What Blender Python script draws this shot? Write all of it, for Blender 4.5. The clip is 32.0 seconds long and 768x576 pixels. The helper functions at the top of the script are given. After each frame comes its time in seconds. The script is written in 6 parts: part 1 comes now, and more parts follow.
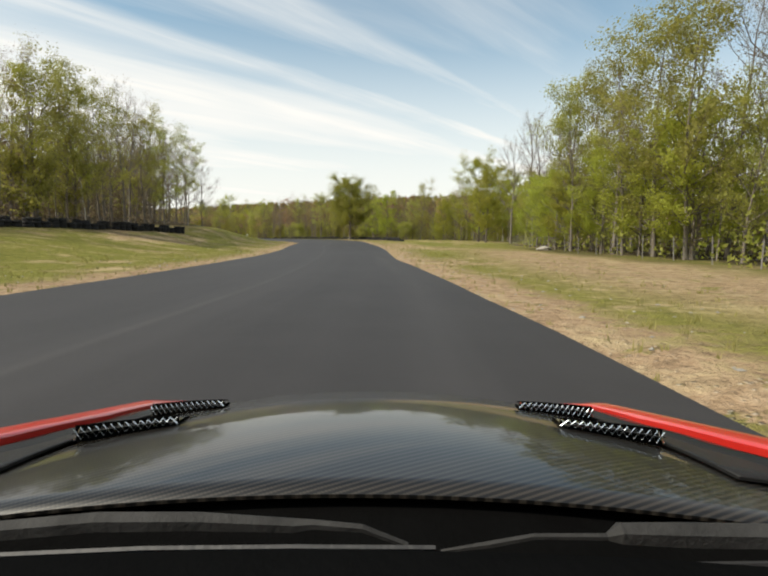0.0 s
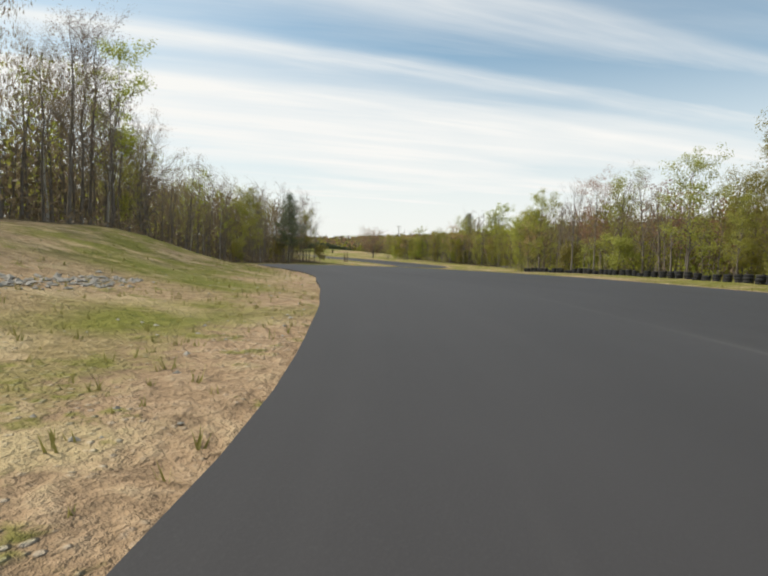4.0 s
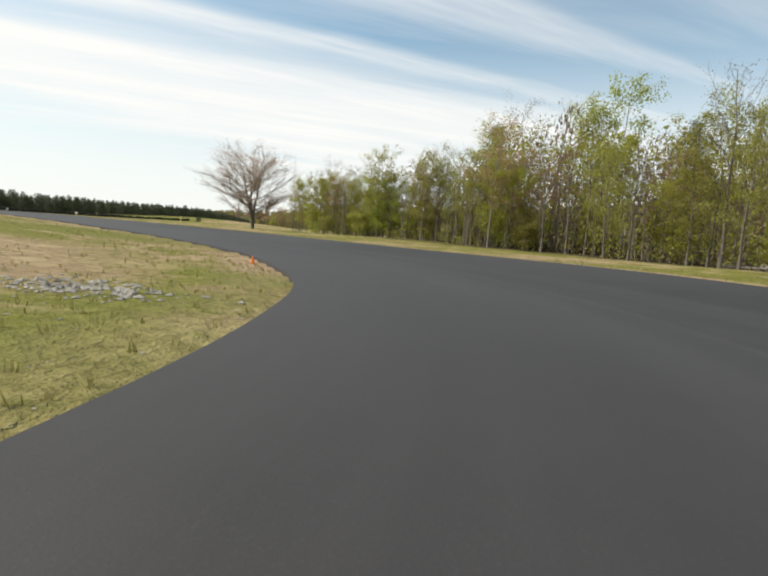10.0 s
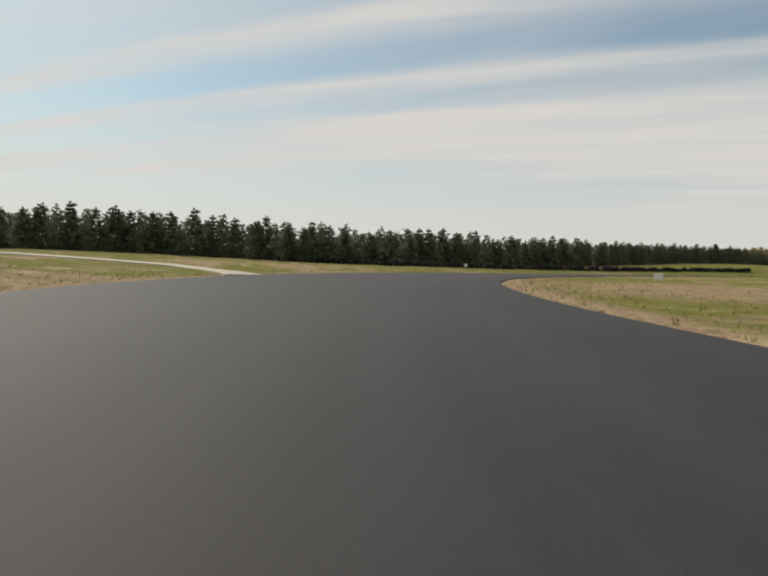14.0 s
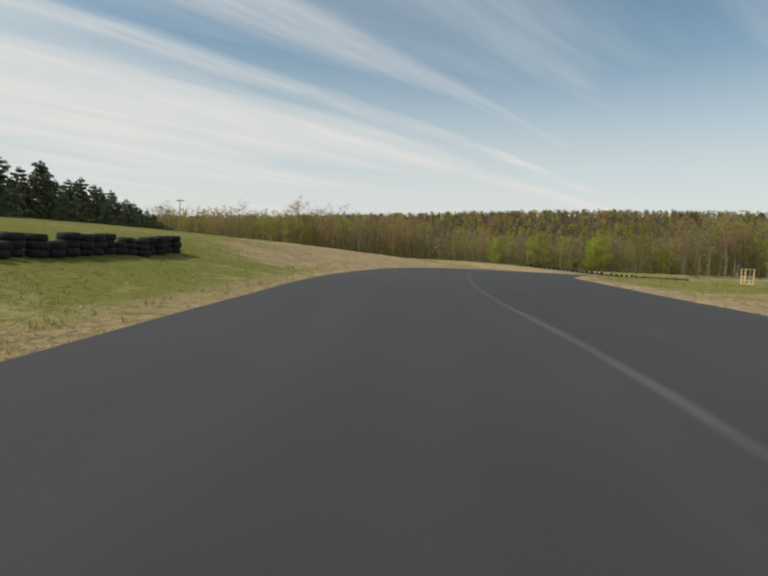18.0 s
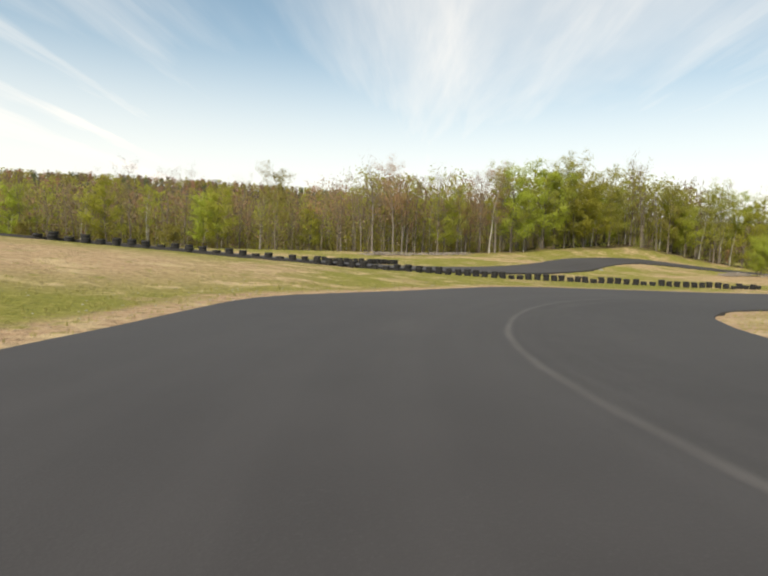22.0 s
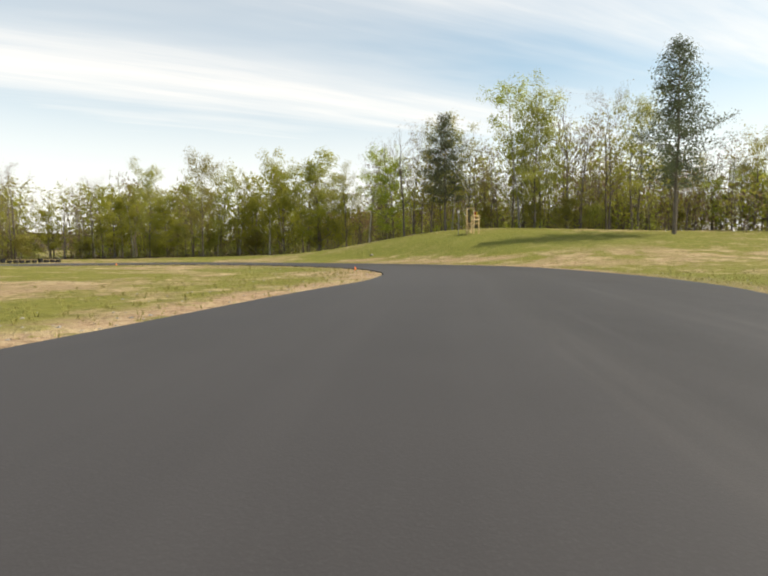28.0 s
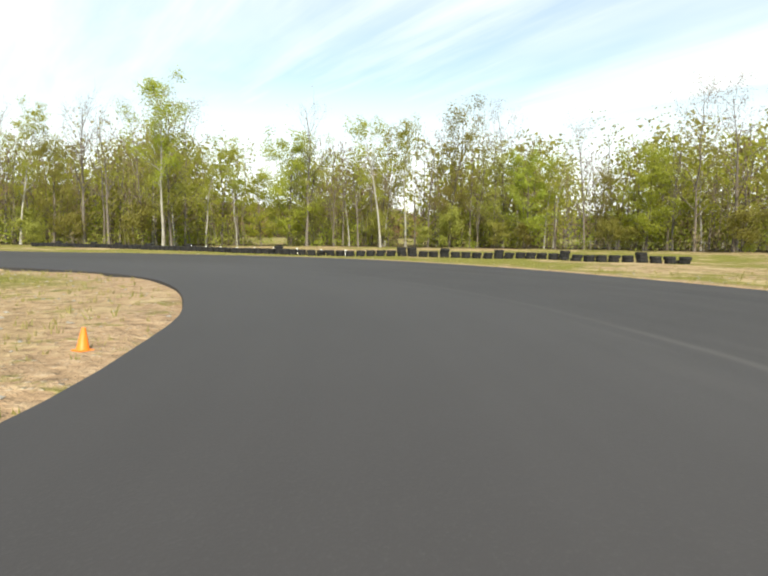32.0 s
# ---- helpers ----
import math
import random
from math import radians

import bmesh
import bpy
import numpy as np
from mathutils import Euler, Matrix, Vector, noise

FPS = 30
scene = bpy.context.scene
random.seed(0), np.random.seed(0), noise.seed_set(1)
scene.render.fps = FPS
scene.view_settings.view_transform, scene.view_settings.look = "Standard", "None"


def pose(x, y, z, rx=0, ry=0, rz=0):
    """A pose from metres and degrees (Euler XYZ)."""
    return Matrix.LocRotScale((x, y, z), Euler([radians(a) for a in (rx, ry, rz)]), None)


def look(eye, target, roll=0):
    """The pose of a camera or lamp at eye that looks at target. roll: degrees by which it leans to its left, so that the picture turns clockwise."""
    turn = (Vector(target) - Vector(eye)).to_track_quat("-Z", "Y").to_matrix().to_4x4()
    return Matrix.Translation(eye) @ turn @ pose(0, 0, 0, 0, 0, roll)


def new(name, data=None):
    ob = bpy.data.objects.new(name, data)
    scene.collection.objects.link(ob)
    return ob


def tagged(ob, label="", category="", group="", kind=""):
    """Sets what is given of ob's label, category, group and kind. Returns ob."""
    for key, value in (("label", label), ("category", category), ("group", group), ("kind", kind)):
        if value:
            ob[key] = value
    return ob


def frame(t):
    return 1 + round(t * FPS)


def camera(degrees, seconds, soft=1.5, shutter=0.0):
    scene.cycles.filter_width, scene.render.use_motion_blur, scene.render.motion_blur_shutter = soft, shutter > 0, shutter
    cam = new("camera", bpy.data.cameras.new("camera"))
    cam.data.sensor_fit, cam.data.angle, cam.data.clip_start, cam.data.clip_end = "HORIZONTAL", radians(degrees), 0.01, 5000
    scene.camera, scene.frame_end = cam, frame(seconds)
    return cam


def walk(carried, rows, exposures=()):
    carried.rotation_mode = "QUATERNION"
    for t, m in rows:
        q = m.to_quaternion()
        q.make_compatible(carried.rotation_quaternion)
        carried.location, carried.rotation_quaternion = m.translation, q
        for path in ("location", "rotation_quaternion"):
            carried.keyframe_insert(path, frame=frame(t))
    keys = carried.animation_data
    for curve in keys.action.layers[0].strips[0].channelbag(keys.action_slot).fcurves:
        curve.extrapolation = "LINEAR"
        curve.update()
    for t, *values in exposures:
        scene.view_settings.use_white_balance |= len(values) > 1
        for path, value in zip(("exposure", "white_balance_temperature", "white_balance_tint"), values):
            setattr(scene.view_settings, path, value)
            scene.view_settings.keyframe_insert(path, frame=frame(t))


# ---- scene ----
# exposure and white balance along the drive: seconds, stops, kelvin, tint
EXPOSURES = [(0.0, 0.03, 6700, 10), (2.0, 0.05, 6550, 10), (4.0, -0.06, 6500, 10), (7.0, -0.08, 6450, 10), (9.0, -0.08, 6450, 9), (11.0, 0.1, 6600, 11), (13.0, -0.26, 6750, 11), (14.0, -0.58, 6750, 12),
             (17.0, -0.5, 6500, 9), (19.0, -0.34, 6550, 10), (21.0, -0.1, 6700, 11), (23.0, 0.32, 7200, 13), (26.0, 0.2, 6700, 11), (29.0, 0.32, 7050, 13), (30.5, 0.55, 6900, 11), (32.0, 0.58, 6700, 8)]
# camera and its walk: a drive along the circuit, seconds, place, yaw, pitch, roll
PATH = [
    (0.0, -0.00, -0.00, 1.15, 0.00, -5.99, -0.36),
    (0.5, 0.03, 12.88, 1.00, 1.31, -6.12, 0.59),
    (1.0, -0.51, 25.62, 0.97, 3.03, -4.99, -1.43),
    (1.5, -1.60, 38.17, 0.88, 4.94, -5.77, -2.32),
    (2.0, -3.15, 50.63, 0.82, 7.70, -5.51, -1.40),
    (2.5, -5.22, 62.91, 0.79, 12.84, -4.38, -1.57),
    (3.0, -8.18, 74.15, 0.78, 19.12, -5.03, -1.61),
    (3.5, -12.38, 84.77, 0.68, 25.82, -4.92, -1.57),
    (4.0, -17.73, 94.84, 0.61, 30.93, -3.73, -1.70),
    (4.5, -24.04, 104.12, 0.59, 35.87, -2.73, -1.49),
    (5.0, -30.85, 113.29, 0.55, 38.72, -4.69, -1.25),
    (5.5, -38.08, 122.33, 0.47, 39.95, -4.22, -1.32),
    (6.0, -45.48, 131.42, 0.35, 39.66, -4.77, -1.73),
    (6.5, -52.78, 140.77, 0.19, 37.63, -3.97, -2.56),
    (7.0, -59.76, 150.51, -0.05, 33.28, -5.08, -2.61),
    (7.5, -66.14, 161.03, -0.32, 26.51, -5.45, -2.28),
    (8.0, -71.22, 172.41, -0.66, 20.62, -5.82, -1.38),
    (8.5, -75.02, 184.06, -1.07, 16.45, -6.23, -1.51),
    (9.0, -78.55, 195.12, -1.47, 14.88, -5.82, -3.44),
    (9.5, -81.67, 205.99, -1.75, 16.44, -5.43, -3.33),
    (10.0, -85.00, 216.45, -1.87, 23.32, -5.33, -3.06),
    (10.5, -89.47, 225.97, -1.90, 32.96, -5.13, -3.18),
    (11.0, -95.47, 233.88, -1.81, 45.42, -3.21, -3.12),
    (11.5, -102.83, 240.17, -1.60, 56.07, -1.98, -2.76),
    (12.0, -111.97, 245.49, -1.28, 64.98, -1.23, -2.23),
    (12.5, -122.81, 249.94, -0.88, 71.84, -1.28, -1.78),
    (13.0, -134.72, 253.52, -0.48, 75.11, -1.85, -1.56),
    (13.5, -147.11, 256.93, -0.13, 73.17, -2.20, -1.90),
    (14.0, -159.30, 261.12, 0.15, 66.60, -2.51, -1.54),
    (14.5, -170.77, 266.84, 0.35, 58.66, -2.92, -1.12),
    (15.0, -181.05, 274.30, 0.48, 50.64, -3.95, -0.95),
    (15.5, -190.09, 283.07, 0.56, 42.27, -3.74, -1.01),
    (16.0, -197.67, 293.01, 0.62, 33.62, -4.08, -1.33),
    (16.5, -203.65, 303.89, 0.69, 25.14, -3.17, -1.97),
    (17.0, -208.09, 315.41, 0.77, 17.70, -3.71, -2.34),
    (17.5, -210.93, 327.38, 0.86, 9.68, -3.44, -2.78),
    (18.0, -212.18, 339.54, 0.96, 3.42, -3.69, -2.45),
    (18.5, -212.08, 351.65, 1.04, -2.60, -3.29, -2.47),
    (19.0, -210.88, 363.68, 1.09, -6.94, -3.56, -2.28),
    (19.5, -209.03, 375.34, 1.09, -9.28, -4.26, -1.40),
    (20.0, -206.11, 385.96, 1.00, -11.24, -4.84, -0.79),
    (20.5, -202.67, 395.80, 0.84, -13.04, -5.42, -1.31),
    (21.0, -198.88, 405.38, 0.55, -17.27, -5.26, -2.50),
    (21.5, -194.65, 414.39, 0.17, -25.82, -5.04, -2.95),
    (22.0, -190.43, 422.71, -0.25, -39.06, -4.59, -1.90),
    (22.5, -184.44, 428.92, -0.81, -53.08, -4.75, -1.45),
    (23.0, -177.06, 433.18, -1.16, -66.60, -5.57, -1.24),
    (23.5, -168.44, 435.82, -1.49, -79.23, -5.94, -0.23),
    (24.0, -159.04, 436.64, -1.89, -90.27, -6.42, -0.26),
    (24.5, -149.20, 435.58, -2.34, -101.48, -7.13, -0.05),
    (25.0, -139.11, 432.43, -2.79, -112.69, -7.41, 0.78),
    (25.5, -129.59, 427.16, -3.14, -125.45, -5.28, 1.68),
    (26.0, -121.03, 419.48, -3.30, -136.95, -4.37, 2.07),
    (26.5, -114.42, 409.74, -3.92, -145.58, -3.77, 2.18),
    (27.0, -107.87, 399.52, -4.20, -148.61, -5.04, 1.32),
    (27.5, -101.95, 388.99, -4.27, -152.25, -3.99, 0.79),
    (28.0, -97.14, 378.43, -4.24, -158.33, -3.80, 0.45),
    (28.5, -93.71, 368.26, -4.19, -164.02, -4.36, 0.23),
    (29.0, -91.13, 359.19, -4.18, -161.69, -4.11, 0.53),
    (29.5, -88.25, 351.49, -4.17, -153.70, -3.66, 0.87),
    (30.0, -84.21, 344.93, -4.18, -142.06, -3.53, -0.74),
    (30.5, -79.06, 339.87, -4.18, -125.67, -3.29, -0.02),
    (31.0, -72.80, 336.46, -4.17, -109.58, -3.63, -0.03),
    (31.5, -65.32, 334.85, -4.17, -93.47, -4.49, -0.18),
    (32.0, -57.76, 335.39, -4.13, -78.47, -5.18, -0.68),
]
cam = camera(71.69, 32.0, soft=2.25, shutter=0.0)
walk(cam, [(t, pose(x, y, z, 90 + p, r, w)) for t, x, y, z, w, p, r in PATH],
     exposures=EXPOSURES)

EYE = 1.15            # height of the camera over the asphalt

# ---- world, sun ----
SUN_YAW, SUN_ELEV = 112.0, 46.0
STREAK = 43         # lie of the cirrus bands
world = bpy.data.worlds.new("sky")
scene.world = world
world.use_nodes = True
wn, wl = world.node_tree.nodes, world.node_tree.links
wn.clear()


def wnode(kind, **kw):
    n = wn.new(kind)
    for k, v in kw.items():
        if k == "op":
            n.operation = v
        elif k == "blend":
            n.data_type, n.blend_type = "RGBA", v
    return n


sky = wn.new("ShaderNodeTexSky")
sky.sky_type, sky.sun_disc = "NISHITA", False
sky.sun_elevation, sky.sun_rotation = radians(SUN_ELEV), radians(-SUN_YAW)
sky.air_density, sky.dust_density, sky.ozone_density = 1.0, 1.0, 1.2
geo = wn.new("ShaderNodeTexCoord")
sep = wn.new("ShaderNodeSeparateXYZ")
wl.new(geo.outputs["Generated"], sep.inputs[0])
# project the view direction on a flat cloud sheet high over the ground
zmax = wnode("ShaderNodeMath", op="MAXIMUM")
wl.new(sep.outputs["Z"], zmax.inputs[0])
zmax.inputs[1].default_value = 0.0
zadd = wnode("ShaderNodeMath", op="ADD")
wl.new(zmax.outputs[0], zadd.inputs[0])
zadd.inputs[1].default_value = 0.05
dx = wnode("ShaderNodeMath", op="DIVIDE")
wl.new(sep.outputs["X"], dx.inputs[0])
wl.new(zadd.outputs[0], dx.inputs[1])
dy = wnode("ShaderNodeMath", op="DIVIDE")
wl.new(sep.outputs["Y"], dy.inputs[0])
wl.new(zadd.outputs[0], dy.inputs[1])
comb = wn.new("ShaderNodeCombineXYZ")
wl.new(dx.outputs[0], comb.inputs[0])
wl.new(dy.outputs[0], comb.inputs[1])


def cloud_layer(scale, turn, stretch, lo, hi, detail, rough, shift):
    m = wn.new("ShaderNodeMapping")
    m0 = wn.new("ShaderNodeMapping")
    m0.inputs["Rotation"].default_value = (0, 0, radians(turn))
    wl.new(comb.outputs[0], m0.inputs[0])
    m.inputs["Scale"].default_value = (scale, scale * stretch, 1)
    m.inputs["Location"].default_value = (shift, shift * 0.7, 0)
    wl.new(m0.outputs[0], m.inputs[0])
    n = wn.new("ShaderNodeTexNoise")
    n.inputs["Scale"].default_value = 1.0
    n.inputs["Detail"].default_value = detail
    n.inputs["Roughness"].default_value = rough
    n.inputs["Distortion"].default_value = 0.35
    wl.new(m.outputs[0], n.inputs["Vector"])
    r = wn.new("ShaderNodeMapRange")
    r.interpolation_type = "SMOOTHSTEP"
    r.inputs["From Min"].default_value, r.inputs["From Max"].default_value = lo, hi
    wl.new(n.outputs["Fac"], r.inputs["Value"])
    return r.outputs[0]


def wmath(op, p, q=None, clamp=False):
    n = wnode("ShaderNodeMath", op=op)
    n.use_clamp = clamp
    for i, v in enumerate((p, q)):
        if isinstance(v, (float, int)):
            n.inputs[i].default_value = v
        elif v is not None:
            wl.new(v, n.inputs[i])
    return n.outputs[0]


def cloud_band(across, along_, place, core, feather, strength, shift):
    """One long cirrus band: crisp on one side, feathered by combed fibres on the other."""
    n = wn.new("ShaderNodeTexNoise")
    n.inputs["Scale"].default_value, n.inputs["Detail"].default_value, n.inputs["Roughness"].default_value = 0.45, 4, 0.55
    cv = wn.new("ShaderNodeCombineXYZ")
    wl.new(along_, cv.inputs[0])
    cv.inputs[1].default_value = shift
    wl.new(cv.outputs[0], n.inputs["Vector"])
    bend = wmath("MULTIPLY", wmath("SUBTRACT", n.outputs["Fac"], 0.5), 0.35)
    d = wmath("SUBTRACT", wmath("ADD", across, bend), place)
    r = wn.new("ShaderNodeMapRange")
    r.interpolation_type = "SMOOTHSTEP"
    r.inputs["From Min"].default_value, r.inputs["From Max"].default_value = core, 0.0
    wl.new(d, r.inputs["Value"])
    r2 = wn.new("ShaderNodeMapRange")
    r2.interpolation_type = "SMOOTHSTEP"
    r2.inputs["From Min"].default_value, r2.inputs["From Max"].default_value = -feather, 0.0
    wl.new(d, r2.inputs["Value"])
    thick = wmath("ADD", 0.55, wmath("MULTIPLY", n.outputs["Fac"], 0.8))
    return wmath("MULTIPLY", wmath("MULTIPLY", r.outputs[0], r2.outputs[0]), wmath("MULTIPLY", thick, strength))


# lie of the sheet across and along the bands
ca_, sa_b = math.cos(radians(STREAK)), math.sin(radians(STREAK))
across = wmath("SUBTRACT", wmath("MULTIPLY", dx.outputs[0], ca_), wmath("MULTIPLY", dy.outputs[0], sa_b))
along_b = wmath("ADD", wmath("MULTIPLY", dx.outputs[0], sa_b), wmath("MULTIPLY", dy.outputs[0], ca_))
streak = cloud_layer(2.3, STREAK, 0.12, 0.42, 0.74, 7, 0.62, 2.1)
fibre = cloud_layer(5.5, STREAK - 5, 0.10, 0.34, 0.7, 6, 0.6, 4.4)
veil = cloud_layer(0.6, STREAK + 6, 0.3, 0.2, 0.78, 5, 0.55, 7.7)
bands = None
for place, core, feather, strength, shift in [(-1.80, 0.15, 0.3, 0.52, 0.3), (-2.38, 0.14, 0.26, 0.58, 3.1), (-2.95, 0.2, 0.4, 0.25, 5.2), (-1.2, 0.12, 0.45, 0.22, 7.4),
                                              (0.1, 0.3, 0.7, 0.25, 9.9), (1.5, 0.3, 0.9, 0.3, 12.6), (3.0, 0.4, 0.8, 0.3, 15.3)]:
    one = cloud_band(across, along_b, place, core, feather, strength, shift)
    bands = one if bands is None else wmath("MAXIMUM", bands, one)
combed = wmath("MULTIPLY", bands, wmath("ADD", 0.55, wmath("MULTIPLY", fibre, 0.5)))
thin_ = wmath("ADD", wmath("MULTIPLY", streak, 0.2), wmath("MULTIPLY", veil, 0.58))
# a thin sheet lies over the sky beyond the second band
sheet_ = wn.new("ShaderNodeMapRange")
sheet_.interpolation_type = "SMOOTHSTEP"
sheet_.inputs["From Min"].default_value, sheet_.inputs["From Max"].default_value = -2.2, -3.0
sheet_.inputs["To Min"].default_value, sheet_.inputs["To Max"].default_value = 0.0, 0.4
wl.new(across, sheet_.inputs["Value"])
half_out = wmath("ADD", wmath("ADD", combed, thin_), sheet_.outputs[0], clamp=True)
# haze that whitens the sky towards the horizon
hz = wn.new("ShaderNodeMapRange")
hz.interpolation_type = "SMOOTHSTEP"
hz.inputs["From Min"].default_value, hz.inputs["From Max"].default_value = 0.44, 0.03
hz.inputs["To Min"].default_value, hz.inputs["To Max"].default_value = 0.0, 0.9
wl.new(sep.outputs["Z"], hz.inputs["Value"])
cmax = wnode("ShaderNodeMath", op="MAXIMUM")
wl.new(half_out, cmax.inputs[0])
wl.new(hz.outputs[0], cmax.inputs[1])
cmix = wnode("ShaderNodeMix", blend="MIX")
wl.new(cmax.outputs[0], cmix.inputs["Factor"])
skyscale = wnode("ShaderNodeMix", blend="MULTIPLY")
skyscale.inputs["Factor"].default_value = 1.0
wl.new(sky.outputs[0], skyscale.inputs["A"])
skyscale.inputs["B"].default_value = (1.09, 1.45, 1.36, 1)
wl.new(skyscale.outputs["Result"], cmix.inputs["A"])
cmix.inputs["B"].default_value = (9.3, 9.3, 9.0, 1)
bg = wn.new("ShaderNodeBackground")
bg.inputs["Strength"].default_value = 0.106
wl.new(cmix.outputs["Result"], bg.inputs["Color"])
wo = wn.new("ShaderNodeOutputWorld")
wl.new(bg.outputs[0], wo.inputs["Surface"])

sun = new("sun", bpy.data.lights.new("sun", "SUN"))
sun.data.energy, sun.data.angle, sun.data.color = 5.0, radians(0.6), (1.0, 0.93, 0.80)
sa, se = radians(SUN_YAW), radians(SUN_ELEV)
SUN_DIR = Vector((-math.sin(sa) * math.cos(se), math.cos(sa) * math.cos(se), math.sin(se)))
sun.matrix_world = look(SUN_DIR * 300, (0, 0, 0))


# ---- materials ----
def material(name, build):
    m = bpy.data.materials.new(name)
    m.use_nodes = True
    nt = m.node_tree
    bsdf = nt.nodes["Principled BSDF"]
    build(nt, bsdf)
    return m


def nd(nt, kind, **inputs):
    n = nt.nodes.new(kind)
    for k, v in inputs.items():
        n.inputs[k.replace("_", " ")].default_value = v
    return n


def noise_tex(nt, scale, detail=4, rough=0.55, vec=None, kind="Object"):
    n = nd(nt, "ShaderNodeTexNoise", Scale=scale, Detail=detail, Roughness=rough)
    if vec is None:
        tc = nt.nodes.new("ShaderNodeTexCoord")
        vec = tc.outputs[kind]
    nt.links.new(vec, n.inputs["Vector"])
    return n.outputs["Fac"]


def ramp(nt, fac, stops):
    r = nt.nodes.new("ShaderNodeValToRGB")
    els = r.color_ramp.elements
    while len(els) < len(stops):
        els.new(0.5)
    for e, (p, c) in zip(els, stops):
        e.position, e.color = p, (*c, 1)
    nt.links.new(fac, r.inputs[0])
    return r.outputs[0]


def mix(nt, fac, a, b, blend="MIX"):
    n = nt.nodes.new("ShaderNodeMix")
    n.data_type, n.blend_type = "RGBA", blend
    for key, v in (("Factor", fac), ("A", a), ("B", b)):
        if isinstance(v, (float, int)):
            n.inputs[key].default_value = v
        elif isinstance(v, tuple):
            n.inputs[key].default_value = (*v, 1)
        else:
            nt.links.new(v, n.inputs[key])
    return n.outputs["Result"]


def math_node(nt, op, a, b=None, clamp=False):
    n = nt.nodes.new("ShaderNodeMath")
    n.operation, n.use_clamp = op, clamp
    for i, v in enumerate((a, b)):
        if v is None:
            continue
        if isinstance(v, (float, int)):
            n.inputs[i].default_value = v
        else:
            nt.links.new(v, n.inputs[i])
    return n.outputs[0]


def step(nt, v, lo, hi):
    r = nt.nodes.new("ShaderNodeMapRange")
    r.interpolation_type = "SMOOTHSTEP"
    r.inputs["From Min"].default_value, r.inputs["From Max"].default_value = lo, hi
    nt.links.new(v, r.inputs["Value"])
    return r.outputs[0]


def bump(nt, bsdf, height, strength, dist):
    b = nd(nt, "ShaderNodeBump", Strength=strength, Distance=dist)
    nt.links.new(height, b.inputs["Height"])
    nt.links.new(b.outputs[0], bsdf.inputs["Normal"])


def asphalt_mat(nt, bsdf):
    big = noise_tex(nt, 0.05, 3)
    mid = noise_tex(nt, 0.7, 4)
    fine = noise_tex(nt, 45, 3, 0.7)
    a = nt.nodes.new("ShaderNodeAttribute")
    a.attribute_name = "lane"
    sep_ = nt.nodes.new("ShaderNodeSeparateXYZ")
    nt.links.new(a.outputs["Vector"], sep_.inputs[0])
    base = ramp(nt, mid, [(0.3, (0.0228, 0.0208, 0.021)), (0.7, (0.031, 0.0284, 0.0287))])
    base = mix(nt, step(nt, big, 0.35, 0.7), base, (0.0375, 0.0348, 0.0352))
    # faint bands worn along the lane, and lighter dusty rims
    mp = nd(nt, "ShaderNodeMapping", Scale=(0.9, 0.012, 1))
    nt.links.new(a.outputs["Vector"], mp.inputs[0])
    bands = noise_tex(nt, 1.0, 4, 0.6, mp.outputs[0])
    base = mix(nt, math_node(nt, "MULTIPLY", step(nt, bands, 0.4, 0.75), 0.5), base, (0.047, 0.0437, 0.0442))
    base = mix(nt, math_node(nt, "MULTIPLY", step(nt, fine, 0.5, 0.8), 0.33), base, (0.08, 0.077, 0.076))
    # the lane to the left of the paving seam is a touch paler; the seam itself is dusty and broken
    wav = math_node(nt, "ADD", sep_.outputs["X"], math_node(nt, "MULTIPLY", math_node(nt, "SUBTRACT", mid, 0.5), 0.12))
    left_ = math_node(nt, "SUBTRACT", 1.0, step(nt, wav, -0.15, 0.05))
    base = mix(nt, math_node(nt, "MULTIPLY", left_, 0.3), base, (0.045, 0.0428, 0.0445))
    off = math_node(nt, "ABSOLUTE", wav)
    seam = math_node(nt, "SUBTRACT", 1.0, step(nt, off, 0.01, 0.13))
    seam = math_node(nt, "MULTIPLY", math_node(nt, "MULTIPLY", seam, sep_.outputs["Z"]), math_node(nt, "ADD", 0.14, math_node(nt, "MULTIPLY", step(nt, noise_tex(nt, 0.3, 3), 0.3, 0.65), 0.17)))
    base = mix(nt, seam, base, (0.16, 0.15, 0.142))
    # dusty smears dragged over the lanes
    mp2 = nd(nt, "ShaderNodeMapping", Scale=(0.5, 0.06, 1), Rotation=(0, 0, 0.35))
    nt.links.new(a.outputs["Vector"], mp2.inputs[0])
    smear = math_node(nt, "MULTIPLY", step(nt, noise_tex(nt, 1.0, 5, 0.65, mp2.outputs[0]), 0.58, 0.75), 0.28)
    base = mix(nt, smear, base, (0.085, 0.079, 0.076))
    nt.links.new(base, bsdf.inputs["Base Color"])
    bsdf.inputs["Roughness"].default_value = 0.72
    bsdf.inputs["Specular IOR Level"].default_value = 0.3
    bump(nt, bsdf, fine, 0.35, 0.006)


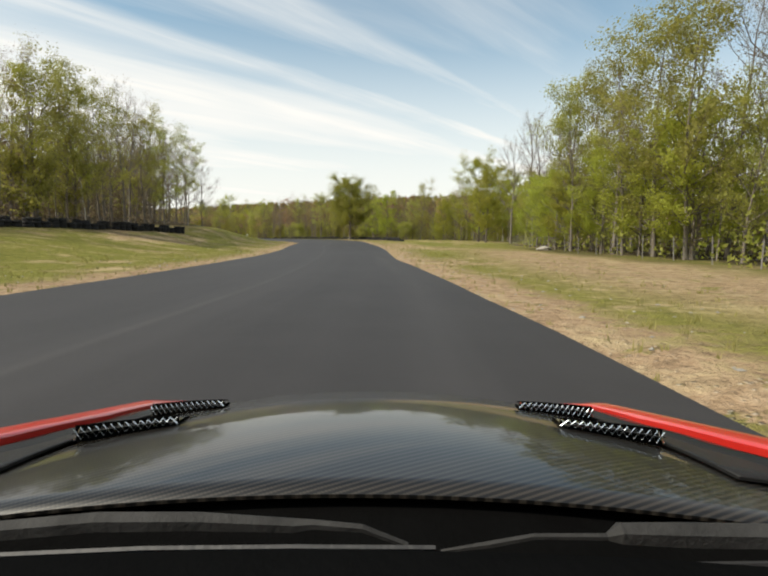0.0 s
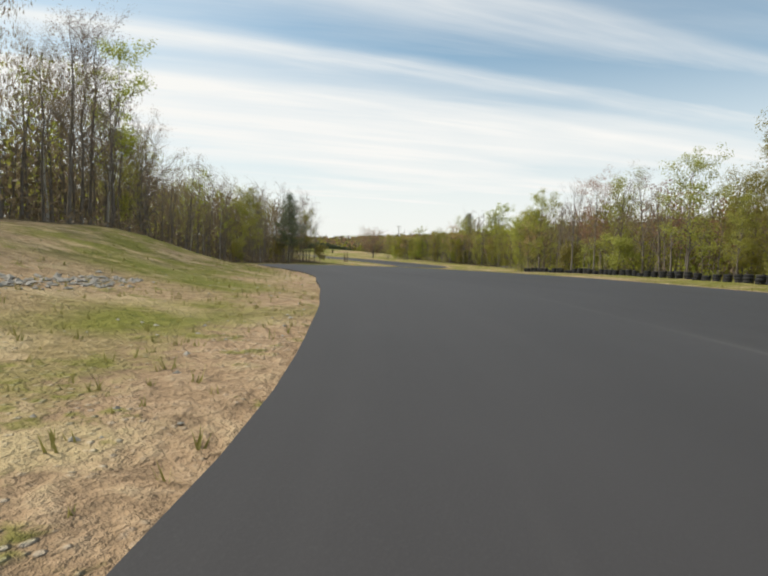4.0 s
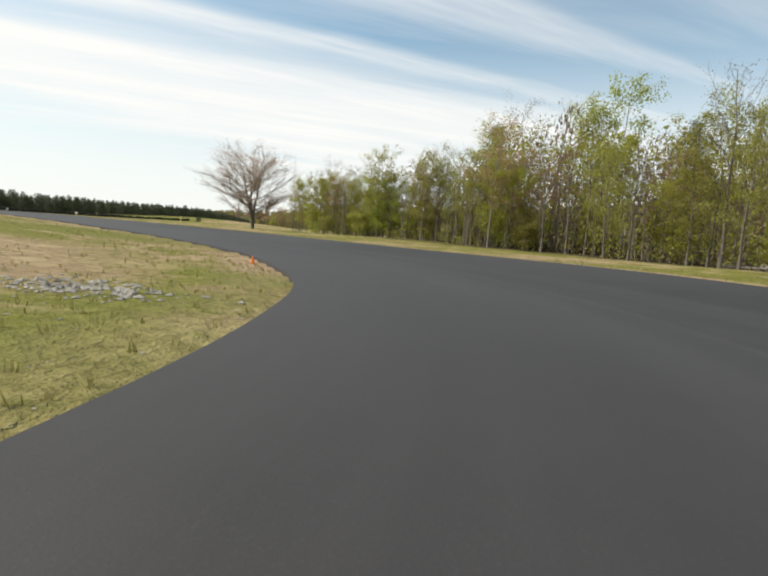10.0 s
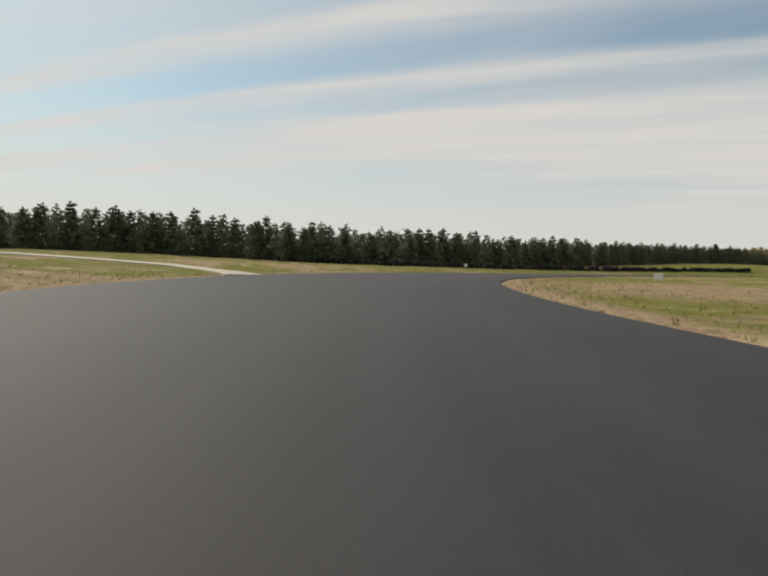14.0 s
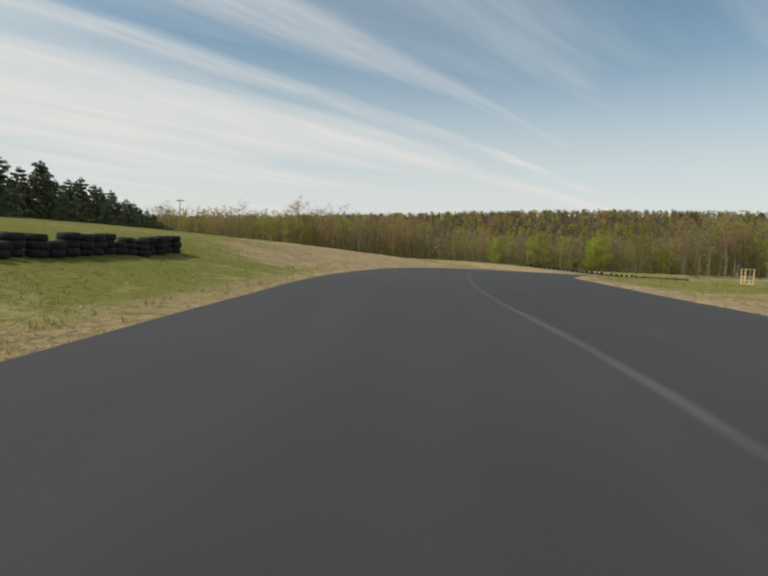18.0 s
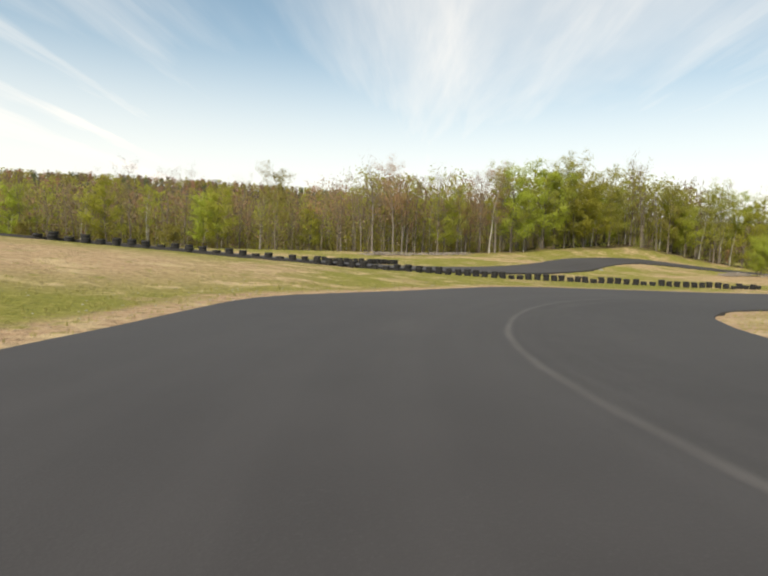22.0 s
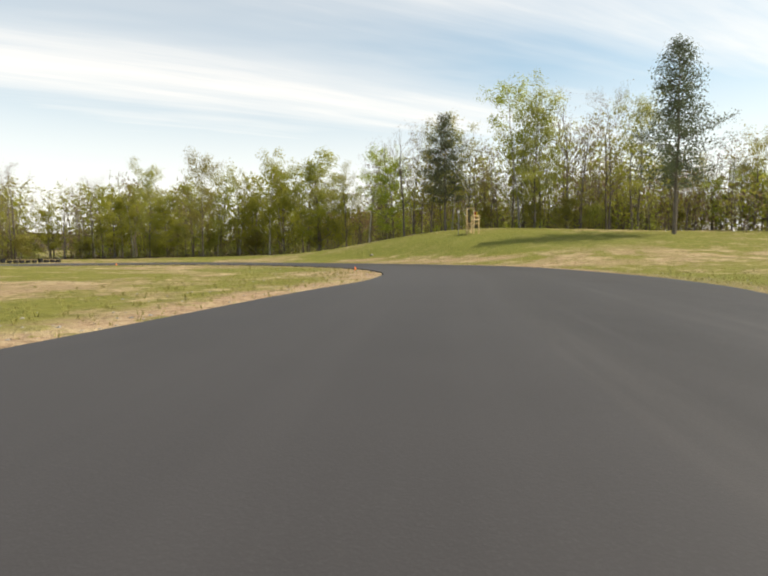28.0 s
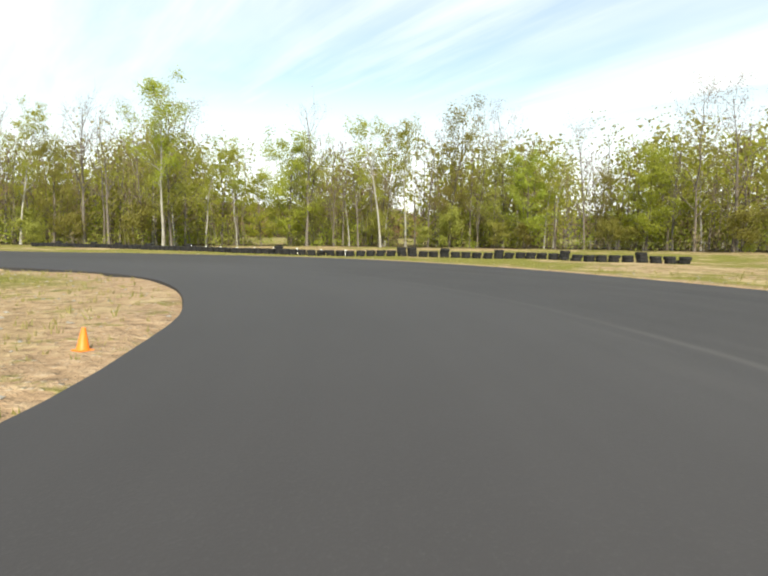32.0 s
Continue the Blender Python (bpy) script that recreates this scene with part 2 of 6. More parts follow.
def ground_mat(nt, bsdf):
    a = nt.nodes.new("ShaderNodeAttribute")
    a.attribute_name = "verge"
    sep_ = nt.nodes.new("ShaderNodeSeparateXYZ")
    nt.links.new(a.outputs["Vector"], sep_.inputs[0])
    edge, wood = sep_.outputs["X"], sep_.outputs["Y"]
    n1 = noise_tex(nt, 0.06, 4, 0.6)
    n2 = noise_tex(nt, 0.5, 5, 0.65)
    n3 = noise_tex(nt, 4.0, 5, 0.7)
    n4 = noise_tex(nt, 28.0, 3, 0.7)
    grass = ramp(nt, n3, [(0.25, (0.095, 0.1, 0.02)), (0.55, (0.18, 0.175, 0.038)), (0.8, (0.29, 0.255, 0.08))])
    grass = mix(nt, math_node(nt, "MULTIPLY", step(nt, n2, 0.5, 0.7), 0.6), grass, (0.33, 0.265, 0.115))
    grass = mix(nt, math_node(nt, "MULTIPLY", math_node(nt, "MAXIMUM", math_node(nt, "MULTIPLY", sep_.outputs["Z"], -1.0), 0.0), 0.62), grass,
                ramp(nt, n3, [(0.25, (0.088, 0.106, 0.018)), (0.75, (0.19, 0.197, 0.044))]))
    soil = ramp(nt, n3, [(0.22, (0.13, 0.088, 0.055)), (0.48, (0.33, 0.228, 0.138)), (0.8, (0.50, 0.375, 0.245))])
    straw = ramp(nt, n4, [(0.25, (0.36, 0.27, 0.155)), (0.7, (0.50, 0.395, 0.235))])
    soil = mix(nt, step(nt, n2, 0.5, 0.68), soil, straw)
    n5 = noise_tex(nt, 1.3, 4, 0.7)
    soil = mix(nt, math_node(nt, "MULTIPLY", step(nt, noise_tex(nt, 0.8, 5, 0.75), 0.5, 0.72), 0.5), soil, (0.15, 0.105, 0.065))
    # pale pebbles and clods lying in the soil
    vor = nd(nt, "ShaderNodeTexVoronoi", Scale=11.0)
    tc_ = nt.nodes.new("ShaderNodeTexCoord")
    nt.links.new(tc_.outputs["Object"], vor.inputs["Vector"])
    peb = math_node(nt, "MULTIPLY", math_node(nt, "SUBTRACT", 1.0, step(nt, vor.outputs["Distance"], 0.16, 0.34)), step(nt, n5, 0.45, 0.62))
    soil = mix(nt, math_node(nt, "MULTIPLY", peb, 0.75), soil, (0.50, 0.45, 0.37))
    weeds = math_node(nt, "MULTIPLY", step(nt, n5, 0.56, 0.66), 0.8)
    soil = mix(nt, weeds, soil, grass)
    # bare soil: a strip along the asphalt and loose patches further out
    e1 = math_node(nt, "ADD", edge, math_node(nt, "MULTIPLY", math_node(nt, "SUBTRACT", n2, 0.5), 3.2))
    e1 = math_node(nt, "ADD", e1, math_node(nt, "MULTIPLY", math_node(nt, "SUBTRACT", n3, 0.5), 1.6))
    strip = math_node(nt, "SUBTRACT", 1.0, step(nt, e1, 0.9, 2.3))
    patch = math_node(nt, "MULTIPLY", step(nt, math_node(nt, "ADD", n1, math_node(nt, "MULTIPLY", math_node(nt, "SUBTRACT", n2, 0.5), 0.5)), 0.5, 0.62), 0.85)
    blots = math_node(nt, "MULTIPLY", step(nt, noise_tex(nt, 0.21, 5, 0.6), 0.54, 0.62), 0.55)
    patch = math_node(nt, "MAXIMUM", patch, blots)
    lush = math_node(nt, "ADD", 1.0, math_node(nt, "MINIMUM", sep_.outputs["Z"], 0.0))
    strip = math_node(nt, "MULTIPLY", strip, math_node(nt, "ADD", math_node(nt, "MULTIPLY", lush, 0.75), 0.25))
    bare = math_node(nt, "MAXIMUM", strip, math_node(nt, "MAXIMUM", math_node(nt, "MULTIPLY", patch, lush), sep_.outputs["Z"]))
    col = mix(nt, bare, grass, soil)
    litter = ramp(nt, n3, [(0.3, (0.035, 0.028, 0.016)), (0.7, (0.085, 0.065, 0.035))])
    col = mix(nt, wood, col, litter)
    nt.links.new(col, bsdf.inputs["Base Color"])
    bsdf.inputs["Roughness"].default_value = 0.95
    bsdf.inputs["Specular IOR Level"].default_value = 0.1
    hsum = math_node(nt, "ADD", math_node(nt, "ADD", n3, math_node(nt, "MULTIPLY", n5, 1.2)), math_node(nt, "MULTIPLY", n4, 0.18))
    hsum = math_node(nt, "ADD", hsum, math_node(nt, "MULTIPLY", peb, 0.25))
    bump(nt, bsdf, hsum, 0.9, 0.17)


def leaf_mat(dark, mid_, light, trans=0.35):
    def b(nt, bsdf):
        g = nt.nodes.new("ShaderNodeNewGeometry")
        oi = nt.nodes.new("ShaderNodeObjectInfo")
        c = ramp(nt, g.outputs["Random Per Island"], [(0.0, tuple(0.35 * p + 0.65 * q for p, q in zip(dark, mid_))), (0.5, mid_), (1.0, tuple(0.35 * p + 0.65 * q for p, q in zip(light, mid_)))])
        v = nd(nt, "ShaderNodeHueSaturation", Saturation=1.0)
        nt.links.new(math_node(nt, "ADD", 0.9, math_node(nt, "MULTIPLY", oi.outputs["Random"], 0.45)), v.inputs["Value"])
        nt.links.new(math_node(nt, "ADD", 0.475, math_node(nt, "MULTIPLY", oi.outputs["Random"], 0.04)), v.inputs["Hue"])
        nt.links.new(c, v.inputs["Color"])
        nt.links.new(v.outputs[0], bsdf.inputs["Base Color"])
        bsdf.inputs["Roughness"].default_value = 0.6
        bsdf.inputs["Specular IOR Level"].default_value = 0.25
        t = nt.nodes.new("ShaderNodeBsdfTranslucent")
        nt.links.new(v.outputs[0], t.inputs["Color"])
        ms = nt.nodes.new("ShaderNodeMixShader")
        ms.inputs[0].default_value = trans
        nt.links.new(bsdf.outputs[0], ms.inputs[1])
        nt.links.new(t.outputs[0], ms.inputs[2])
        nt.links.new(ms.outputs[0], nt.nodes["Material Output"].inputs["Surface"])
    return b


def bark_mat(c1, c2, c3):
    def b(nt, bsdf):
        tc = nt.nodes.new("ShaderNodeTexCoord")
        mp = nd(nt, "ShaderNodeMapping", Scale=(6, 6, 1.2))
        nt.links.new(tc.outputs["Object"], mp.inputs[0])
        n = noise_tex(nt, 1.0, 5, 0.65, mp.outputs[0])
        col = ramp(nt, n, [(0.25, c1), (0.5, c2), (0.8, c3)])
        nt.links.new(col, bsdf.inputs["Base Color"])
        bsdf.inputs["Roughness"].default_value = 0.9
        bump(nt, bsdf, n, 0.6, 0.03)
    return b


M_ASPHALT = material("asphalt", asphalt_mat)
M_GROUND = material("ground_cover", ground_mat)
M_BARK = material("bark_grey_brown", bark_mat((0.07, 0.054, 0.04), (0.15, 0.125, 0.098), (0.25, 0.22, 0.185)))
M_BARK_PALE = material("bark_pale", bark_mat((0.14, 0.12, 0.10), (0.34, 0.32, 0.28), (0.55, 0.53, 0.48)))
M_TWIG = material("twigs", bark_mat((0.085, 0.07, 0.056), (0.16, 0.137, 0.113), (0.24, 0.212, 0.185)))
M_LEAF_GREEN = material("leaf_fresh_green", leaf_mat((0.19, 0.215, 0.026), (0.30, 0.325, 0.045), (0.43, 0.43, 0.085), 0.58))
M_LEAF_OLIVE = material("leaf_olive", leaf_mat((0.17, 0.175, 0.035), (0.28, 0.275, 0.062), (0.39, 0.37, 0.105), 0.58))
M_LEAF_OAK = material("leaf_oak", leaf_mat((0.17, 0.2, 0.03), (0.275, 0.305, 0.055), (0.39, 0.4, 0.095), 0.58))
M_LEAF_RED = material("leaf_red_bud", leaf_mat((0.22, 0.135, 0.07), (0.34, 0.215, 0.115), (0.44, 0.3, 0.16), 0.52))
M_LEAF_TAN = material("leaf_tan_bud", leaf_mat((0.12, 0.085, 0.05), (0.2, 0.15, 0.085), (0.29, 0.225, 0.13), 0.4))
M_BRUSH = material("dry_brush", leaf_mat((0.10, 0.075, 0.045), (0.17, 0.13, 0.08), (0.25, 0.195, 0.12), 0.3))
M_NEEDLE = material("pine_needle", leaf_mat((0.056, 0.07, 0.038), (0.096, 0.114, 0.062), (0.14, 0.158, 0.088), 0.35))


def mesh_from(name, verts, faces, mats=()):
    me = bpy.data.meshes.new(name)
    me.from_pydata([tuple(v) for v in verts], [], [tuple(f) for f in faces])
    for m in mats:
        me.materials.append(m)
    me.update()
    return me


def part(name, me, parent, label="", place=None):
    ob = new(name, me)
    ob.parent = parent
    if place is not None:
        ob.matrix_basis = place
    if label:
        ob["label"] = label
    return ob


# ---- plan: the circuit ----
def spline(keys, n):
    """Values of a smooth curve through the keys at n steps between each two."""
    keys = np.array(keys, float)
    out = []
    for k in range(len(keys) - 1):
        p = keys[[max(k - 1, 0), k, k + 1, min(k + 2, len(keys) - 1)]]
        for i in range(n):
            a = i / n
            out.append(p[0] * (-a + 2 * a * a - a ** 3) / 2 + p[1] * (2 - 5 * a * a + 3 * a ** 3) / 2
                       + p[2] * (a + 4 * a * a - 3 * a ** 3) / 2 + p[3] * (-a * a + a ** 3) / 2)
    out.append(keys[-1])
    return np.array(out)


line = [(t, x, y, z - EYE, r + 1.2) for t, x, y, z, w, p, r in PATH]
before = [(-0.5 * k, 0.3 * k, -12.9 * k, 0.05 * k, 0.0) for k in range(8, 0, -1)]
after, (ax, ay) = [], (PATH[-1][1], PATH[-1][2])
for k, aw in enumerate((-70, -48, -28, -12, 0, -8, -18, -26, -30, -30)):
    ax -= 7.4 * math.sin(radians(aw))
    ay += 7.4 * math.cos(radians(aw))
    after.append((32.5 + 0.5 * k, ax, ay, PATH[-1][3] - EYE, 0.0))
LINE = spline(before + line + after, 8)
# asphalt edges: how far from the driven line, left and right, along the drive
LEFT_OUT = [(-4, 7), (-0.2, 7.14), (0.1, 6.61), (2.2, 5.95), (2.5, 5.36), (2.8, 4.22), (3.1, 3.72), (3.7, 1.72), (4, 0.94), (4.3, 0.61), (5.2, 1.15), (5.5, 2.15),
            (6.1, 4.98), (7.3, 10.18), (7.6, 10.55), (7.9, 10.09), (8.2, 8.35), (8.8, 6.12), (9.1, 4.68), (10, 2.23), (10.3, 1.65), (10.6, 1.35), (11.2, 1.78), (11.8, 2.76),
            (12.4, 4.1), (13.3, 4.71), (13.6, 5.49), (13.9, 5.95), (14.5, 10.37), (14.8, 11.25), (15.1, 11.79), (16.9, 7.42), (17.8, 3.66), (18.1, 3.42), (18.4, 3.75), (19, 5.16)]
LEFT_BACK = [(19.6, 5.2), (20.2, 3.51), (20.5, 3.6), (21.1, 2.47), (21.4, 2.82), (22, 4), (22.6, 6.15), (22.9, 8.33), (23.2, 7.4), (23.5, 7.41), (23.8, 8.83), (24.1, 9.87),
             (24.4, 9.29), (25, 9.82), (25.3, 10.91), (25.6, 12.68), (26.5, 14.7), (26.8, 13.4), (27.1, 11.05), (28, 5.14), (28.9, 2.2), (29.2, 1.79), (29.5, 1.87), (30.1, 2.55),
             (30.4, 3.24), (31, 4.06), (31.6, 3.1), (31.9, 2.44), (32.5, 1.76), (33.1, 0.63), (33.4, 0.72), (33.7, 1.47), (34.6, 3.05), (36, 3.86), (38, 4.41)]
LEFT = LEFT_OUT + LEFT_BACK
RIGHT_OUT = [(-4, 3.99), (0.1, 2.32), (1, 1.02), (1.3, 1.43), (2.5, 3.72), (2.8, 4.83), (3.1, 6.41), (3.7, 10.89), (4, 12.14), (4.3, 15.29), (4.6, 16.6), (4.9, 17.62),
             (5.2, 17.67), (5.5, 17.12), (5.8, 14.67), (6.1, 11.18), (6.7, 5.12), (7, 2.69), (7.3, 1.27), (7.6, 0.7), (7.9, 1.45), (8.2, 3), (8.8, 5.34), (9.1, 7.17),
             (9.4, 7.97), (9.7, 9.03), (10, 9.73), (10.3, 11.35), (10.6, 12.17), (10.9, 12.7), (11.5, 11.6), (12.4, 11.52), (12.7, 11.09), (13.3, 7.93), (13.6, 7.2), (13.9, 6.79),
             (14.5, 4.06), (15.1, 1.67), (15.4, 1.23)]
RIGHT_BACK = [(15.7, 1.26), (16.3, 2.31), (17.5, 5.86), (17.8, 6.48), (18.1, 7.4), (19.3, 6.78), (20.2, 7.77), (21.1, 7.87), (21.4, 8.8), (21.7, 9), (22, 8.92), (22.3, 8.36),
              (23.2, 6.25), (23.8, 4.62), (24.4, 3.4), (24.7, 2.51), (25.6, 1.38), (26.8, 0.17), (27.1, 0.18), (27.4, 1.17), (28.6, 8.84), (28.9, 10.12), (29.2, 11.05), (29.5, 11.19),
              (29.8, 10.78), (30.4, 10.42), (30.7, 10.72), (31, 11.3), (31.3, 11.14), (31.6, 11.24), (31.9, 11.8), (32.2, 11.74), (32.5, 11.29), (32.8, 12.23), (33.4, 14.75), (33.7, 14.8),
              (34.6, 13.82), (36, 11.43), (38, 9.76)]
RIGHT = RIGHT_OUT + RIGHT_BACK
# the paving seam: how far it lies to the right of the driven line
SEAM = [(-4, -3), (0.2, -3), (0.6, -2.8), (1.5, -2.7), (2.2, -2.5), (2.45, -1.6), (2.8, 0), (3.2, 1.4), (3.5, 2.75), (3.94, 4.7), (4.8, 5.5), (5.8, 2), (6.6, -3),
        (7.25, -4.7), (7.6, -5), (8.2, -2.9), (8.6, -1.9), (9.3, 1), (10.3, 4.4), (10.7, 4.3), (12, 2.6), (13.2, 1.25), (13.75, 0.95), (15.2, -1), (16.5, -0.6),
        (17.25, 0.2), (17.55, 1), (17.95, 1.7), (18.2, 2.4), (18.6, 1.7), (19.2, 0.9), (19.9, 0.6), (21, 3.2), (21.8, 3), (22.5, 1.6), (23.25, -0.1), (23.7, -1.06),
        (24.2, -2), (24.6, -2.85), (25.4, -3.8), (26.5, -3), (28, 1.5), (30.3, 3.3), (30.9, 2.6), (32.3, 3.8), (33, 4.7), (38, 4)]
# where the seam is open and dusty, and where it has been rolled shut
SEAM_OPEN = [(-4, 0.5), (2, 0.4), (2.9, 1), (4.2, 0.8), (4.8, 0.1), (6.6, 0.1), (7.1, 0.7), (8, 0.5), (8.7, 0.05), (9.9, 0.05), (10.3, 0.4), (11.2, 0.3), (12.4, 0.15), (13.2, 0.45),
             (14.2, 0.1), (16.5, 0.2), (17.2, 0.5), (18, 1.1), (19.8, 0.9), (20.4, 0.2), (21.4, 0.3), (22.6, 1), (25, 0.9), (25.7, 0.1), (29.6, 0.1), (30.2, 0.6), (38, 0.6)]
ew_l = np.interp(LINE[:, 0], *zip(*LEFT))
ew_r = np.interp(LINE[:, 0], *zip(*RIGHT))
seam_at = np.interp(LINE[:, 0], *zip(*SEAM))
seam_open = np.interp(LINE[:, 0], *zip(*SEAM_OPEN))
ker = np.ones(5) / 5
seam_at = np.convolve(np.pad(seam_at, 2, mode="edge"), ker, "valid")
ew_l = np.convolve(np.pad(ew_l, 2, mode="edge"), ker, "valid")
ew_r = np.convolve(np.pad(ew_r, 2, mode="edge"), ker, "valid")
tang = np.gradient(LINE[:, 1:3], axis=0)
tang /= np.linalg.norm(tang, axis=1)[:, None]
RGT = np.stack([tang[:, 1], -tang[:, 0]], 1)
BANK = np.convolve(np.pad(LINE[:, 4], 6, mode="edge"), np.ones(13) / 13, "valid") * 0.6
# the long left-hand rise before the hairpin leans more
BANK *= 1 + 1.3 * np.exp(-((LINE[:, 0] - 26.9) / 0.5) ** 2)

# rounded rises of the ground: x, y, height, reach across x and y
MOUNDS = [(-32, 30, 2.0, 11, 30), (-37, 75, 2.6, 13, 20), (-58, 112, 2.6, 14, 14), (-162, 203, 4.7, 27, 22), (-335, 200, 8.5, 45, 40), (-128, 218, 0.2, 16, 12), (-192, 232, 2.1, 9, 11), (-229, 250, 1.3, 16, 20),
          (-252, 400, 3.2, 26, 60), (-97, 306, 2.5, 18, 14), (-76, 301, 2.6, 13, 12), (-46, 296, 0.4, 18, 10),
          (-90, 512, 1.8, 70, 20), (-20, 508, 6.5, 34, 15), (-72, 456, 0.4, 24, 8), (-86, 482, 1.3, 24, 9), (-85, 442, 1.2, 10, 9), (-72, 430, 1.9, 10, 10), (-65, 415, 1.95, 10, 10), (-58.5, 399, 2.0, 10, 10), (-53.5, 383, 2.0, 10, 10), (-49, 368, 1.6, 9, 9), (-198, 471, 1.9, 24, 16)]


def survey(xy):
    """Height of the open ground, and how far each place lies outside the asphalt."""
    hgt, out = np.empty(len(xy)), np.empty(len(xy))
    for i in range(0, len(xy), 8000):
        q = xy[i:i + 8000]
        d = q[:, None, :] - LINE[None, :, 1:3]
        d2 = (d ** 2).sum(-1)
        w = 1 / (d2 + 9) ** 2
        h = (w * LINE[None, :, 3]).sum(1) / w.sum(1)
        k = d2.argmin(1)
        e = d[np.arange(len(q)), k]
        lat = (e * RGT[k]).sum(1)
        lon = np.abs((e * tang[k]).sum(1))
        o = np.maximum(lat - ew_r[k], -lat - ew_l[k])
        o = np.maximum(o, lon - 3)
        tilt = np.clip(lat, -ew_l[k] - 1, ew_r[k] + 1) * -np.sin(np.radians(BANK[k]))
        h = h + tilt * np.exp(-np.maximum(o, 0) / 14)
        m = np.zeros(len(q))
        for x, y, a, sx, sy in MOUNDS:
            m += a * np.exp(-((q[:, 0] - x) / sx) ** 2 / 2 - ((q[:, 1] - y) / sy) ** 2 / 2)
        s = np.clip((o - 0.5) / 11, 0, 1)
        hgt[i:i + 8000] = h + m * s * s * (3 - 2 * s)
        out[i:i + 8000] = o
    return hgt, out


def height(x, y):
    return float(survey(np.array([[x, y]], float))[0][0])


# ---- trees: how they grow ----
def tube(pts, rad, sides, vs, fs):
    """Adds a tapered tube along the points to the lists."""
    pts = np.asarray(pts, float)
    base = len(vs)
    for i, p in enumerate(pts):
        d = pts[min(i + 1, len(pts) - 1)] - pts[max(i - 1, 0)]
        d /= np.linalg.norm(d) + 1e-9
        a = np.cross(d, (0.31, 0.95, 0.05))
        a /= np.linalg.norm(a) + 1e-9
        b = np.cross(d, a)
        for k in range(sides):
            w = 2 * math.pi * k / sides
            vs.append(p + rad[i] * (a * math.cos(w) + b * math.sin(w)))
    for i in range(len(pts) - 1):
        for k in range(sides):
            q = base + i * sides
            fs.append((q + k, q + (k + 1) % sides, q + sides + (k + 1) % sides, q + sides + k))


def leaves(rng, centres, spread, per, size, jitter=0.45):
    """Leaf sprays packed into clumps round the centres, most of them turned outwards and to the sky."""
    n = len(centres) * per
    o = rng.normal(size=(n, 3))
    o *= (rng.uniform(0, 1, (n, 1)) ** 0.5) / (np.linalg.norm(o, axis=1)[:, None] + 1e-9)
    c = np.repeat(centres, per, axis=0) + o * np.asarray(spread) * 1.45
    away = (c - centres.mean(0)) / (centres.std(0) * 1.6 + 0.5)
    w = 0.7 * away + 0.7 * o + (0, 0, 0.3) + rng.normal(0, jitter, (n, 3))
    w /= np.linalg.norm(w, axis=1)[:, None] + 1e-9
    u = np.cross(w, rng.normal(size=(n, 3)))
    u /= np.linalg.norm(u, axis=1)[:, None] + 1e-9
    v = np.cross(w, u)
    s = size * rng.uniform(0.6, 1.3, (n, 1))
    return np.stack([c - u * s, c + u * s * 0.6 - v * s * 0.75, c + u * s * 0.75 + v * s * 0.75], 1).reshape(-1, 3)


